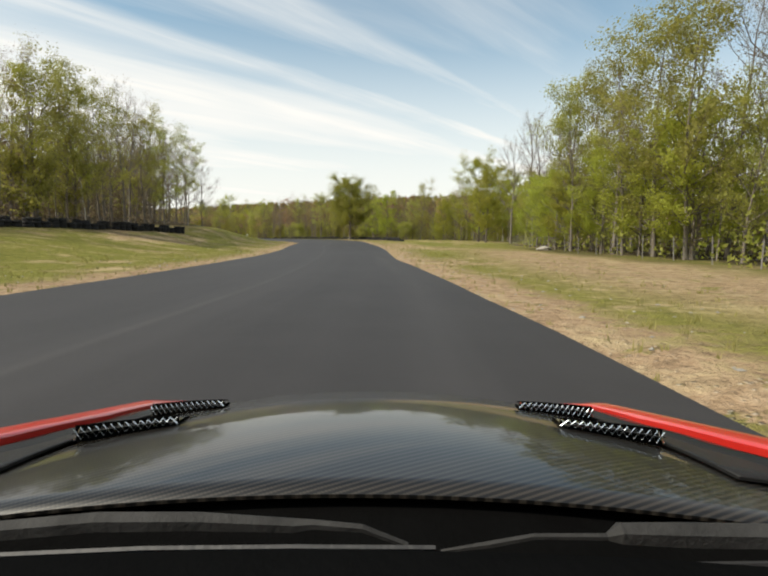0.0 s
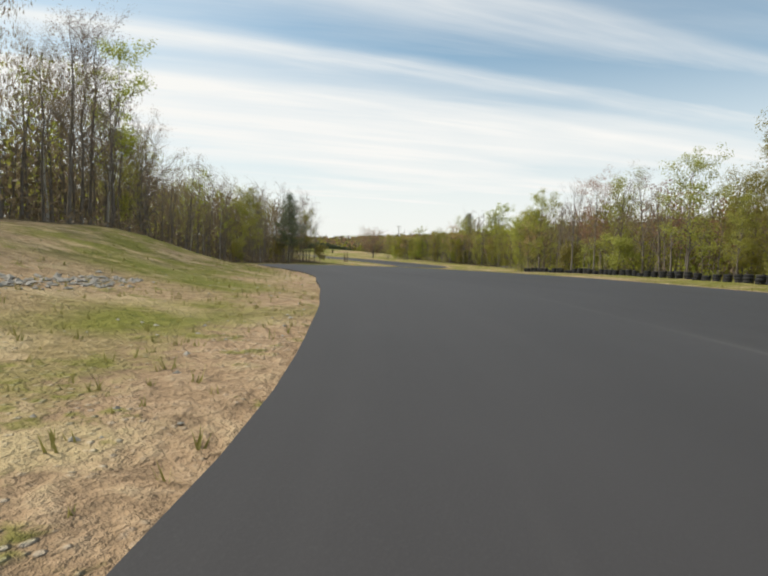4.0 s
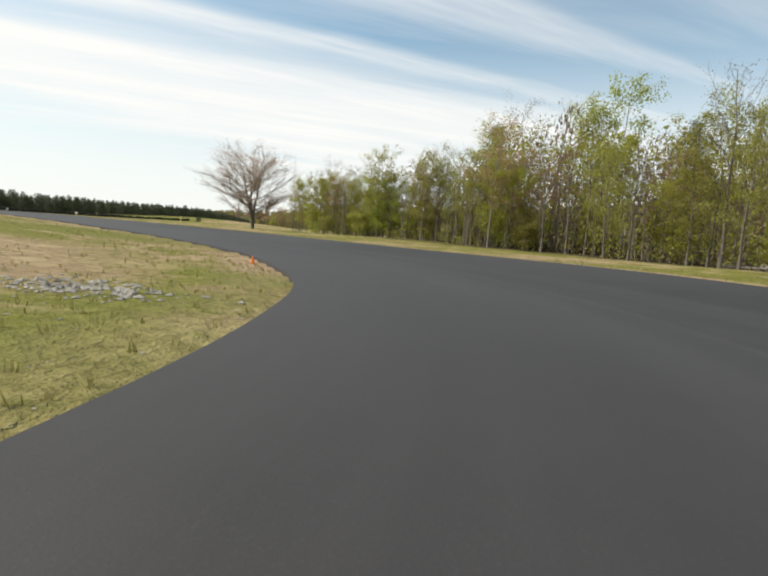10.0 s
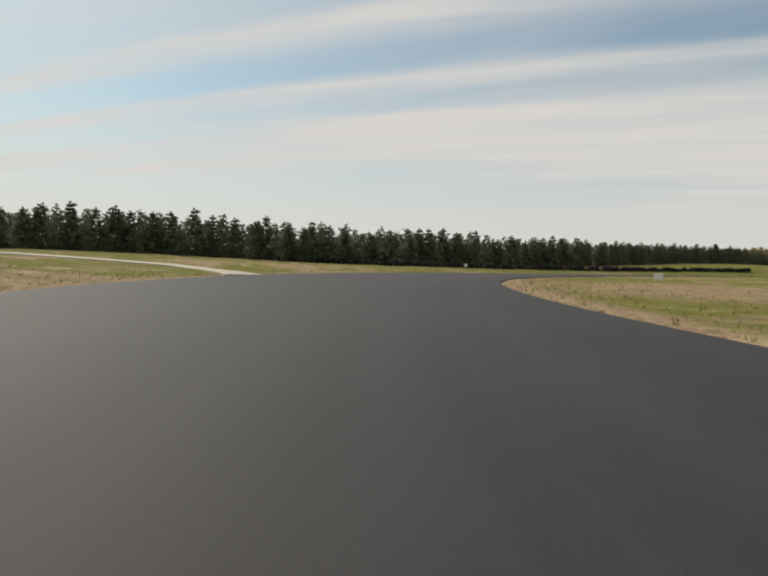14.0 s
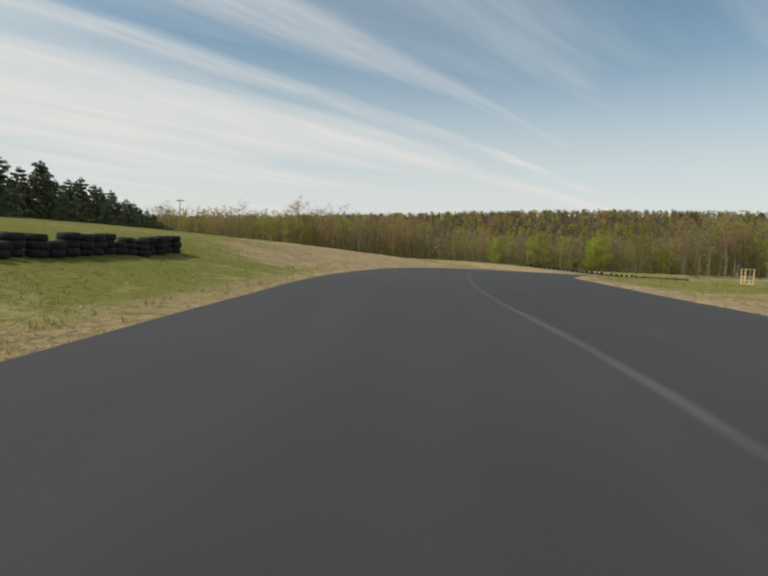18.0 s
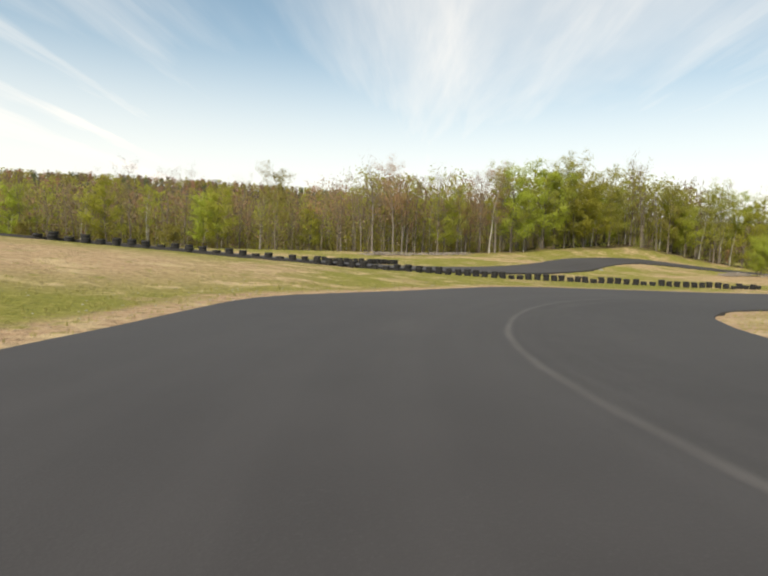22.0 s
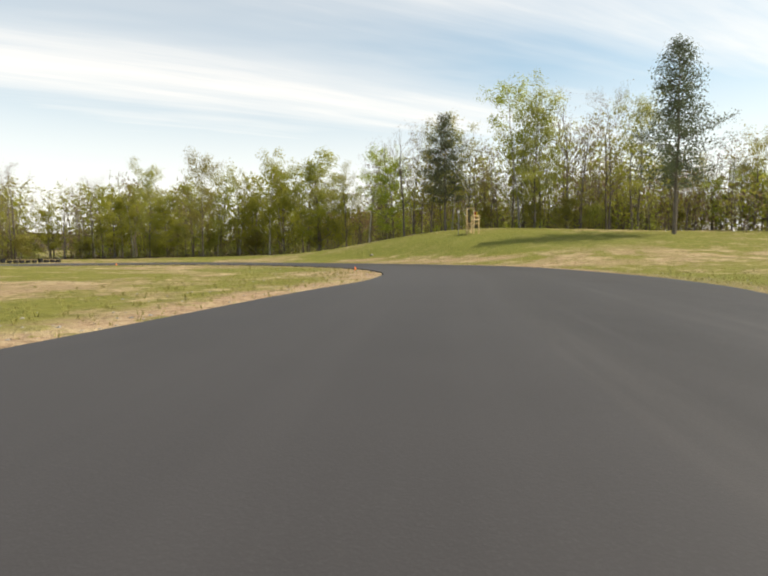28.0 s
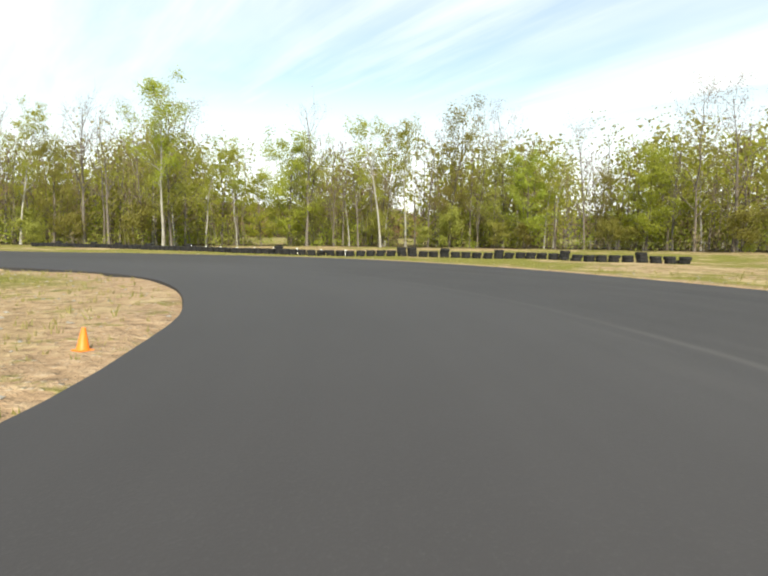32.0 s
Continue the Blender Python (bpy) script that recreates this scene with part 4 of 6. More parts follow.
# how thick the trees stand
cell = 4.0
ix = np.clip(((flat[:, 0] + 400) / cell).astype(int), 0, 149)
iy = np.clip(((flat[:, 1] + 100) / cell).astype(int), 0, 199)
dens = np.zeros((152, 202))
for s in spots:
    if "shrub" not in s[0] and s[4] != "single trees by the circuit":
        dens[int((s[1] + 400) / cell), int((s[2] + 100) / cell)] += 0.6
for s in deep:
    dens[min(151, max(0, int((s[3] + 400) / cell))), min(201, max(0, int((s[4] + 100) / cell)))] += 1
for _ in range(2):
    p = np.pad(dens, 1)
    dens = (p[1:-1, 1:-1] * 2 + p[:-2, 1:-1] + p[2:, 1:-1] + p[1:-1, :-2] + p[1:-1, 2:]) / 6
wood = np.clip(dens[ix, iy] * 1.6 - 0.25, 0, 1)
for x, y, a, b in [(-129, 416, 7, 3), (-118, 408.8, 4, 1.4), (-120, 412, 2.6, 1.2), (-115, 396, 4, 1.6), (-127, 414.5, 6, 2.6), (-152, 262, 7, 1.6)]:      # dark peaty soil inside the loop
    wood = np.maximum(wood, np.clip(1.5 - np.hypot((flat[:, 0] - x) / a, (flat[:, 1] - y) / b) * 1.3, 0, 0.85))
wood[np.hypot(flat[:, 0] + 100, flat[:, 1] - 250) > 420] = 1
BARE = [(9, 22, 4, 26), (-214, 404, 14, 19), (-28, 99, 6, 6), (-176, 286, 10, 10), (-58, 177, 2.5, 5), (-84, 453, 24, 7), (-88, 334, 14, 3), (-104, 226, 7, 5), (-202, 417, 9, 16), (-190, 453, 14, 10), (-113, 403, 7, 13), (-150, 247, 10, 4), (-66, 425, 9, 20), (-50, 446, 34, 7), (-98, 223.5, 4, 4), (-92, 208, 3.5, 7), (-86, 353, 3.5, 5), (-83.5, 348.5, 3, 3), (-50, 342, 5, 4), (-88, 186, 5, 8), (1.5, 58, 3, 14), (-217, 384, 7, 14), (-97, 445, 8, 6), (-71, 320.3, 3.5, 1.2), (-77, 322.6, 4, 1.2), (-82, 324.3, 4, 1.2), (-87, 326, 4, 1.4)]
soil = np.zeros(len(flat))
for x, y, a, b in BARE:
    soil = np.maximum(soil, np.clip(1.6 - np.hypot((flat[:, 0] - x) / a, (flat[:, 1] - y) / b) * 1.2, 0, 0.9))
GREEN = [(-225, 345, 9, 34), (-86.2, 206, 1.8, 8), (-96, 354, 9, 9), (-84, 317, 26, 9), (-46, 306, 20, 6), (-30, 40, 7, 40), (-230, 300, 12, 30), (-112, 240, 13, 4), (-90, 219.5, 2, 3), (-91.3, 223.2, 2, 3), (-93.2, 226.8, 2.5, 3), (-65.5, 175, 3, 8), (-61.5, 167, 2.5, 5), (-20, 82, 3.5, 8), (-78, 349, 6, 4),
         (-206, 450, 16, 10), (-219, 437, 16, 10), (-232, 395, 9, 40), (-86, 213, 2, 6), (-88, 220, 1.6, 4), (-135, 449, 14, 4), (5, 68, 3, 10), (-68, 197, 3, 12), (-190, 391, 6, 14)]
for x, y, a, b in GREEN:
    soil = np.where(soil > 0.05, soil, np.minimum(soil, -np.clip(1.6 - np.hypot((flat[:, 0] - x) / a, (flat[:, 1] - y) / b) * 1.2, 0, 0.95)))
TURF = [(-24.6, 101.6, 1.5, 3.5), (-31, 106, 5, 2), (-101, 236.6, 2, 1.3), (-104, 238.1, 2, 1.3), (-107, 239.5, 2, 1.3), (-110, 240.8, 2.2, 1.3),
        (-109, 393.5, 4.5, 1.8), (-114, 399.5, 2.4, 2.2), (-116, 406.6, 3, 1.1), (-78, 348, 5, 5), (-122, 418, 1.6, 3.4), (-104, 381, 3, 2)]     # grass strips in the bare soil
for x, y, a, b in TURF:
    m_ = np.clip(1.5 - np.hypot((flat[:, 0] - x) / a, (flat[:, 1] - y) / b) * 1.2, 0, 1)
    soil = soil * (1 - m_) - 0.85 * m_
nxg, nyg = len(gx), len(gy)
k = np.arange(nxg * nyg).reshape(nyg, nxg)
gf = np.stack([k[:-1, :-1], k[:-1, 1:], k[1:, 1:], k[1:, :-1]], -1).reshape(-1, 4)
gm = bpy.data.meshes.new("ground")
gm.from_pydata(np.c_[flat, gh].tolist(), [], gf.tolist())
gm.materials.append(M_GROUND)
gm.polygons.foreach_set("use_smooth", [True] * len(gm.polygons))
at = gm.attributes.new("verge", "FLOAT_VECTOR", "POINT")
at.data.foreach_set("vector", np.c_[np.clip(go, -5, 40), wood, soil].ravel().astype(np.float32))
tagged(new("ground", gm), "rough grass and bare sandy soil beside the circuit", "ground", kind="structure")


def GROUND_AT(x, y):
    i = int(np.clip(np.searchsorted(gx, x) - 1, 0, nxg - 2))
    j = int(np.clip(np.searchsorted(gy, y) - 1, 0, nyg - 2))
    a = (x - gx[i]) / (gx[i + 1] - gx[i])
    b = (y - gy[j]) / (gy[j + 1] - gy[j])
    g = gh.reshape(nyg, nxg)
    return float(g[j, i] * (1 - a) * (1 - b) + g[j, i + 1] * a * (1 - b) + g[j + 1, i] * (1 - a) * b + g[j + 1, i + 1] * a * b)


# ---- the asphalt ----
def ribbon(name, xy, left, right, z, label, n=12, mat=None, seam=None, dust=None):
    rows, lane = [], []
    tg = np.gradient(xy, axis=0)
    tg /= np.linalg.norm(tg, axis=1)[:, None]
    rg = np.stack([tg[:, 1], -tg[:, 0]], 1)
    cols = np.linspace(0, 1, n + 1)
    verts, faces = [], []
    ravel_ = lambda c: -left + (left + right) * c
    for c in cols:
        o = ravel_(c)
        rows.append(xy + rg * o[:, None])
        lane.append(o - ((right - left) / 2 if seam is None else seam))
    allp = np.stack(rows, 1)
    hh = z(allp.reshape(-1, 2)).reshape(allp.shape[:2])
    m, w = hh.shape
    wob = np.array([noise.noise((s * 0.31, 1.7, 0)) * 0.09 for s in range(m)])
    for i in range(m):
        for j in range(w):
            p = allp[i, j]
            if j in (0, w - 1):
                p = p + rg[i] * wob[i]
            verts.append((p[0], p[1], hh[i, j]))
        for j, sg in ((0, -1), (w - 1, 1)):
            p = allp[i, j] + rg[i] * wob[i]
            verts.append((p[0], p[1], hh[i, j]))
            p = p + rg[i] * 0.05 * sg
            verts.append((p[0], p[1], hh[i, j] - 0.35))
    st = w + 4
    for i in range(m - 1):
        a, b = i * st, (i + 1) * st
        for j in range(w - 1):
            faces.append((a + j, a + j + 1, b + j + 1, b + j))
        faces.append((a + w + 1, a + w, b + w, b + w + 1))
        faces.append((a + w + 2, a + w + 3, b + w + 3, b + w + 2))
    me = mesh_from(name, verts, faces, [mat or M_ASPHALT])
    me.polygons.foreach_set("use_smooth", [j < w - 1 for i in range(m - 1) for j in range(w + 1)])
    at = me.attributes.new("lane", "FLOAT_VECTOR", "POINT")
    lv = []
    for i in range(m):
        k = 0.4 if dust is None else dust[i]
        lv += [(lane[j][i], i, k) for j in range(w)] + [(lane[0][i], i, k)] * 2 + [(lane[-1][i], i, k)] * 2
    at.data.foreach_set("vector", np.array(lv, np.float32).ravel())
    return tagged(new(name, me), label, "road", kind="structure")


ribbon("road", LINE[:, 1:3], ew_l, ew_r, lambda q: survey(q)[0] + 0.05, "fresh dark grey asphalt of a narrow circuit, with a pale seam", 24, seam=seam_at, dust=seam_open)

# ---- the woods ----
for key, x, y, size, grp in spots:
    plant(key, x, y, size, group=grp)

LEAN = {}


def thinned(key, inner):
    """A lighter build of a kind for the rows behind."""
    full, key = key, (key, inner)
    if key not in LEAN:
        _, _, t, c, _ = KINDS[full]
        n = len(c.vertices)
        co = np.empty(n * 3, np.float32)
        c.vertices.foreach_get("co", co)
        q = co.reshape(-1, 3, 3)
        pick = np.random.default_rng(len(LEAN)).permutation(len(q))[:(620, 330, 230)[inner]]
        q = q[pick]
        mid_ = q.mean(1, keepdims=True)
        q = mid_ + (q - mid_) * ((0.24 if "pine" in full else (0.14, 0.205, 0.34)[inner]) / max(0.05, float(np.linalg.norm(q[:, 0] - q[:, 1], axis=1).mean()) * 0.6))
        if full[:3] in ("tan", "bar"):      # a haze of upright twigs
            q = mid_ + (q - mid_) * np.array((0.4, 0.4, 1.9), np.float32)
        tn = len(t.vertices)
        to = np.empty(tn * 3, np.float32)
        t.vertices.foreach_get("co", to)
        LEAN[key] = (to.reshape(-1, 3)[:56], q.reshape(-1, 3), t.materials[0], c.materials[0])
    return LEAN[key]


trunk_faces = [(i * 7 + k, i * 7 + (k + 1) % 7, i * 7 + 7 + (k + 1) % 7, i * 7 + 7 + k) for i in range(7) for k in range(7)]
pine_faces = trunk_faces[:42]
for wname in dict.fromkeys(d[0] for d in deep):
    vs, fs, mi, mats, n0 = [], [], [], [], 0
    for w_, inner, key, x, y, size in deep:
        if w_ != wname:
            continue
        tv, lv, mt, ml = thinned(key, inner)
        tf = pine_faces if "pine" in key else trunk_faces
        tv = tv[:49] if "pine" in key else tv
        a = rnd.uniform(0, 6.28)
        rot_ = np.array([[math.cos(a), -math.sin(a), 0], [math.sin(a), math.cos(a), 0], [0, 0, 1]]) * size
        base = np.array([x, y, GROUND_AT(x, y) - 0.1])
        for pts, ff, m in ((tv, tf, mt), (lv, sprays(lv), ml)):
            if m not in mats:
                mats.append(m)
            vs.append(pts @ rot_.T + base)
            fs += [tuple(v + n0 for v in f) for f in ff]
            mi += [mats.index(m)] * len(ff)
            n0 += len(pts)
    me = mesh_from(wname, np.concatenate(vs), fs, mats)
    me.polygons.foreach_set("material_index", mi)
    tagged(new("woodland_interior", me), "dense spring woodland behind the first row of trees", "woodland", kind="stuff")

# ---- woods far off, on the hills round the place ----
far_rng = np.random.default_rng(12)
vs, mi = [], []
far_mats = [M_LEAF_OLIVE, M_LEAF_GREEN, M_LEAF_TAN, M_LEAF_RED, M_NEEDLE]
for i in range(9000):
    # most of them on the long hill to the north and east
    az = far_rng.uniform(0, 6.283) if i % 4 == 0 else radians(far_rng.uniform(-75, 45))
    r = 400 + 700 * far_rng.uniform(0, 1) ** 1.3
    x, y = -100 - math.sin(az) * r, 250 + math.cos(az) * r
    h = far_rng.uniform(8, 14)
    c = np.array([[x, y, GROUND_AT(x, y) + h * k] for k in (0.25, 0.45, 0.62, 0.8)])
    q = leaves(far_rng, c, np.array([2.6, 2.6, 1.6]), 9, 1.15)
    vs.append(q)
    m = int(far_rng.choice([0, 0, 1, 2, 2, 3, 4]))
    mi += [m] * (len(q) // 3)
vs = np.concatenate(vs)
me = mesh_from("distant_woods", vs, sprays(vs), far_mats)
me.polygons.foreach_set("material_index", mi)
tagged(new("distant_woods", me), "mixed spring woods on the hills far off", "woodland", kind="stuff")

# ---- a second stretch of the circuit behind the tyre wall ----
side = spline([(-205, 485), (-182, 473), (-158, 465.5), (-139, 468), (-113, 473), (-85, 481), (-60, 483), (-36, 472), (-16, 452), (-2, 425), (4, 400)], 8)
w_side = np.full(len(side), 4.6)
ribbon("road_far_stretch", side, w_side, w_side, lambda q: survey(q)[0] + 0.22, "dark asphalt of another stretch of the circuit", 6)


# ---- a pale gravel track that leaves the circuit ----
def gravel_mat(nt, bsdf):
    n = noise_tex(nt, 1.2, 4, 0.6)
    f = noise_tex(nt, 30, 3, 0.7)
    c = ramp(nt, n, [(0.3, (0.40, 0.34, 0.26)), (0.7, (0.55, 0.49, 0.40))])
    c = mix(nt, math_node(nt, "MULTIPLY", step(nt, f, 0.5, 0.75), 0.5), c, (0.28, 0.24, 0.19))
    nt.links.new(c, bsdf.inputs["Base Color"])
    bsdf.inputs["Roughness"].default_value = 0.95
    bump(nt, bsdf, f, 0.6, 0.03)


track = spline([(-189, 265.6), (-194, 265.4), (-201, 262), (-209, 254.5), (-215, 245), (-221, 232)], 8)
w_track = np.full(len(track), 1.0)
ribbon("gravel_track", track, w_track, w_track, lambda q: survey(q)[0] + 0.07, "pale gravel track leading off across the grass", 4, material("pale_gravel", gravel_mat))


# ---- tyre walls ----
def plain(colour, rough=0.7, vary=0.25, scale=6.0, metal=0.0, bumpy=0.2, spec=0.5):
    def b(nt, bsdf):
        n = noise_tex(nt, scale, 4, 0.6)
        n2 = noise_tex(nt, scale * 9, 3, 0.6)
        dark = tuple(c * (1 - vary) for c in colour)
        lite = tuple(min(1, c * (1 + vary)) for c in colour)
        c = ramp(nt, n, [(0.3, dark), (0.7, lite)])
        c = mix(nt, math_node(nt, "MULTIPLY", step(nt, n2, 0.55, 0.8), 0.35), c, tuple(min(1, x * 1.6) for x in colour))
        nt.links.new(c, bsdf.inputs["Base Color"])
        bsdf.inputs["Roughness"].default_value = rough
        bsdf.inputs["Metallic"].default_value = metal
        bsdf.inputs["Specular IOR Level"].default_value = spec
        bump(nt, bsdf, n2, bumpy, 0.01)
    return b


M_RUBBER = material("worn_rubber", plain((0.018, 0.0175, 0.0175), 0.8, 0.4, spec=0.3))
M_TIMBER = material("raw_timber", plain((0.66, 0.49, 0.26), 0.75, 0.15, 3.0))
M_TIMBER_DARK = material("weathered_timber", plain((0.17, 0.13, 0.095), 0.85, 0.3, 3.0))
M_CONE = material("orange_plastic", plain((0.85, 0.20, 0.012), 0.45, 0.12, 5.0))
M_WHITE = material("white_board", plain((0.78, 0.78, 0.76), 0.5, 0.06, 4.0))
M_BLACK = material("black_paint", plain((0.02, 0.02, 0.02), 0.5, 0.2))
M_STONE = material("field_stone", plain((0.27, 0.25, 0.215), 0.9, 0.35, 2.5, bumpy=0.6))
M_ROOF = material("pale_metal_roof", plain((0.6, 0.6, 0.58), 0.4, 0.1, 1.0, 0.3))
M_FLAG_RED = material("red_cloth", plain((0.45, 0.03, 0.02), 0.8, 0.15))
M_FLAG_YELLOW = material("yellow_cloth", plain((0.7, 0.48, 0.03), 0.8, 0.15))
M_STEEL = material("grey_steel", plain((0.35, 0.35, 0.36), 0.45, 0.15, 4.0, 0.6))


def lathe(profile, seg):
    vs, fs = [], []
    m = len(profile)
    for k in range(seg):
        a = 2 * math.pi * k / seg
        for r, z in profile:
            vs.append((r * math.cos(a), r * math.sin(a), z))
    for k in range(seg):
        for j in range(m - 1):
            a, b = k * m + j, ((k + 1) % seg) * m + j
            fs.append((a, b, b + 1, a + 1))
    return vs, fs


def tyre_mesh(width, radius, seed):
    r = random.Random(seed)
    prof = [(radius * 0.58, 0.02), (radius * 0.62, 0), (radius * 0.9, 0.0), (radius, width * 0.2), (radius, width * 0.8), (radius * 0.9, width), (radius * 0.62, width),
            (radius * 0.58, width - 0.02), (radius * 0.58, 0.02)]
    vs, fs = lathe(prof, 14)
    squash = r.uniform(0.95, 1.03)
    vs = [(x * squash, y / squash, z) for x, y, z in vs]
    me = mesh_from("tyre", vs, fs, [M_RUBBER])
    me.polygons.foreach_set("use_smooth", [j % 8 not in (2, 4) for j in range(len(fs))])
    return me


TYRES = [tyre_mesh(0.2, 0.31, 1), tyre_mesh(0.22, 0.33, 2), tyre_mesh(0.24, 0.34, 3)]


def tyre_stack(x, y, high, group):
    root = new("tyre_stack")
    root.empty_display_size = 0.3
    root.matrix_basis = pose(x, y, GROUND_AT(x, y) - 0.03, 0, 0, rnd.uniform(0, 360))
    tagged(root, f"stack of {('one', 'two', 'three', 'four', 'five')[high - 1]} worn black tyres in a crash barrier", "tyre stack", group)
    z = 0.0
    for k in range(high):
        me = rnd.choice(TYRES)
        part("tyre", me, root, place=pose(rnd.uniform(-0.04, 0.04), rnd.uniform(-0.04, 0.04), z, rnd.uniform(-1.5, 1.5), rnd.uniform(-1.5, 1.5), rnd.uniform(0, 360)))
        z += (0.2, 0.22, 0.24)[TYRES.index(me)]


for line_, gap, high, group in [
        ([(3.3, 92), (0, 106), (-6, 125), (-15, 141), (-28, 160), (-41.5, 177)], 1.2, 3, "tyre wall before the lone tree"),
        ([(-229, 276), (-224.5, 290), (-222.6, 303), (-222.5, 318), (-222.1, 336), (-222.5, 362)], 0.7, 3, "tyre wall before the pines"),
        ([(-186, 469.5), (-176, 466), (-167, 463), (-157, 458.6), (-147, 456), (-136, 452.5), (-121, 444.5), (-116.5, 443)], 1.05, 3, "tyre wall between the two stretches"),
        ([(-160, 472), (-152, 474.5), (-143, 478)], 1.0, 3, "tyre wall beyond the far stretch"),
        ([(-24.5, 18), (-23.6, 33), (-22.3, 40), (-19.5, 52)], 0.75, 3, "tyre wall under the left wood")]:
    for x, y, nx, ny in along(line_, gap):
        h = high if rnd.random() < 0.8 else max(1, high - 1)
        o = rnd.uniform(-0.12, 0.12)
        tyre_stack(x + nx * o, y + ny * o, h, group)


def tyre_ring(s):
    v, f = lathe([(0.19, 0), (0.31, 0.0), (0.33, 0.1), (0.31, 0.2), (0.19, 0.2), (0.19, 0)], 10)
    dx_, dy_ = rnd.uniform(-0.05, 0.05), rnd.uniform(-0.05, 0.05)
    return [(x + dx_, y + dy_, z + s) for x, y, z in v], f


HAIRPIN = along([(-9, 384), (-13, 370), (-18, 358), (-22, 349), (-22.3, 342), (-21.6, 335), (-26, 325)], 0.72)


# ---- marker cones, boards, posts ----
def cube(bm, size, place):
    r = bmesh.ops.create_cube(bm, size=1.0, matrix=place @ Matrix.Diagonal((*size, 1)))
    return r["verts"]


def bm_mesh(name, bm, mat, bevel=0.0):
    if bevel:
        bmesh.ops.bevel(bm, geom=bm.edges[:], offset=bevel, segments=1, affect="EDGES")
    me = bpy.data.meshes.new(name)
    bm.to_mesh(me)
    bm.free()
    me.materials.append(mat)
    return me


def box(name, size, mat, parent, place, label="", bevel=0.006):
    bm = bmesh.new()
    cube(bm, size, Matrix.Identity(4))
    return part(name, bm_mesh(name, bm, mat, bevel), parent, label, place)


def thing(name, x, y, label, category, turn=0.0, group="", z=None, sink=0.02):
    root = new(name)
    root.empty_display_size = 0.3
    root.matrix_basis = pose(x, y, (GROUND_AT(x, y) if z is None else z) - sink, 0, 0, turn)
    return tagged(root, label, category, group)


cone_prof = [(0.001, 0.235), (0.018, 0.235), (0.02, 0.228), (0.062, 0.02), (0.066, 0.012), (0.04, 0.012)]
vs_, fs_ = lathe(cone_prof[::-1], 18)
CONE_BODY = mesh_from("cone_body", vs_, fs_, [M_CONE])
CONE_BODY.polygons.foreach_set("use_smooth", [True] * len(fs_))


def marker_cone(x, y, turn, lean=0, k=1.2):
    root = thing("marker_cone", x, y, "small bright orange plastic marker cone at the asphalt's edge", "cone", turn, "marker cones", sink=0.005)
    root.scale = (k, k, k)
    part("cone_body", CONE_BODY, root, place=pose(0, 0, 0.005, lean, 0, 0))
    box("cone_base", (0.15, 0.15, 0.018), M_CONE, root, pose(0, 0, 0.012, lean), bevel=0.005)


CONES = [(-66.5, 166.4), (-216.2, 335.6), (-118.9, 413.9), (-83.6, 349.1), (-53.2, 339.4), (-96.9, 232.2)]
for i, (x, y) in enumerate(CONES):
    marker_cone(x, y, 20 * i, (0, 3, -4, 2, 5, 0)[i], (1.2, 1.15, 1.2, 1.0, 1.0, 1.1)[i])


def board(x, y, turn, text, w=0.62, h=0.5, z0=0.25):
    root = thing("marker_board", x, y, "white corner marker board with a black number on short posts" if text else "small white marker board on a post", "sign", turn)
    for sx in (-w * 0.3, w * 0.3):
        box("post", (0.05, 0.04, z0 + 0.15), M_TIMBER, root, pose(sx, 0.03, (z0 + 0.15) / 2))
    box("panel", (w, 0.02, h), M_WHITE, root, pose(0, 0, z0 + h / 2))
    if text:
        cu = bpy.data.curves.new("number", "FONT")
        cu.body, cu.size, cu.align_x, cu.align_y, cu.extrude, cu.offset = text, h * 0.95, "CENTER", "CENTER", 0.003, 0.018
        tmp = bpy.data.objects.new("number_tmp", cu)
        me = bpy.data.meshes.new_from_object(tmp)
        bpy.data.objects.remove(tmp)
        me.materials.clear()
        me.materials.append(M_BLACK)
        part("number", me, root, "black painted number", pose(0, -0.015, z0 + h / 2, 90, 0, 0))


board(-182.0, 288.9, -130, "11", 0.5, 0.42)
board(-21.5, 84.0, 25, "", 0.27, 0.26, 0.1)
board(-66.8, 461, -70, "", 0.5, 0.5)
board(-222.0, 300.5, 60, "", 0.45, 0.35)


# ---- short white posts before the hairpin's tyres ----
for x, y, nx, ny in along([(-16.8, 361), (-20.6, 352), (-21.2, 344)], 1.9):
    wp = thing("white_post", x, y, "short white painted timber post before the tyre wall", "post", rnd.uniform(0, 40), "white posts at the hairpin", sink=0.05)
    box("post", (0.11, 0.11, 0.5), M_WHITE, wp, pose(0, 0, 0.25, rnd.uniform(-4, 4), rnd.uniform(-4, 4)), bevel=0.012)


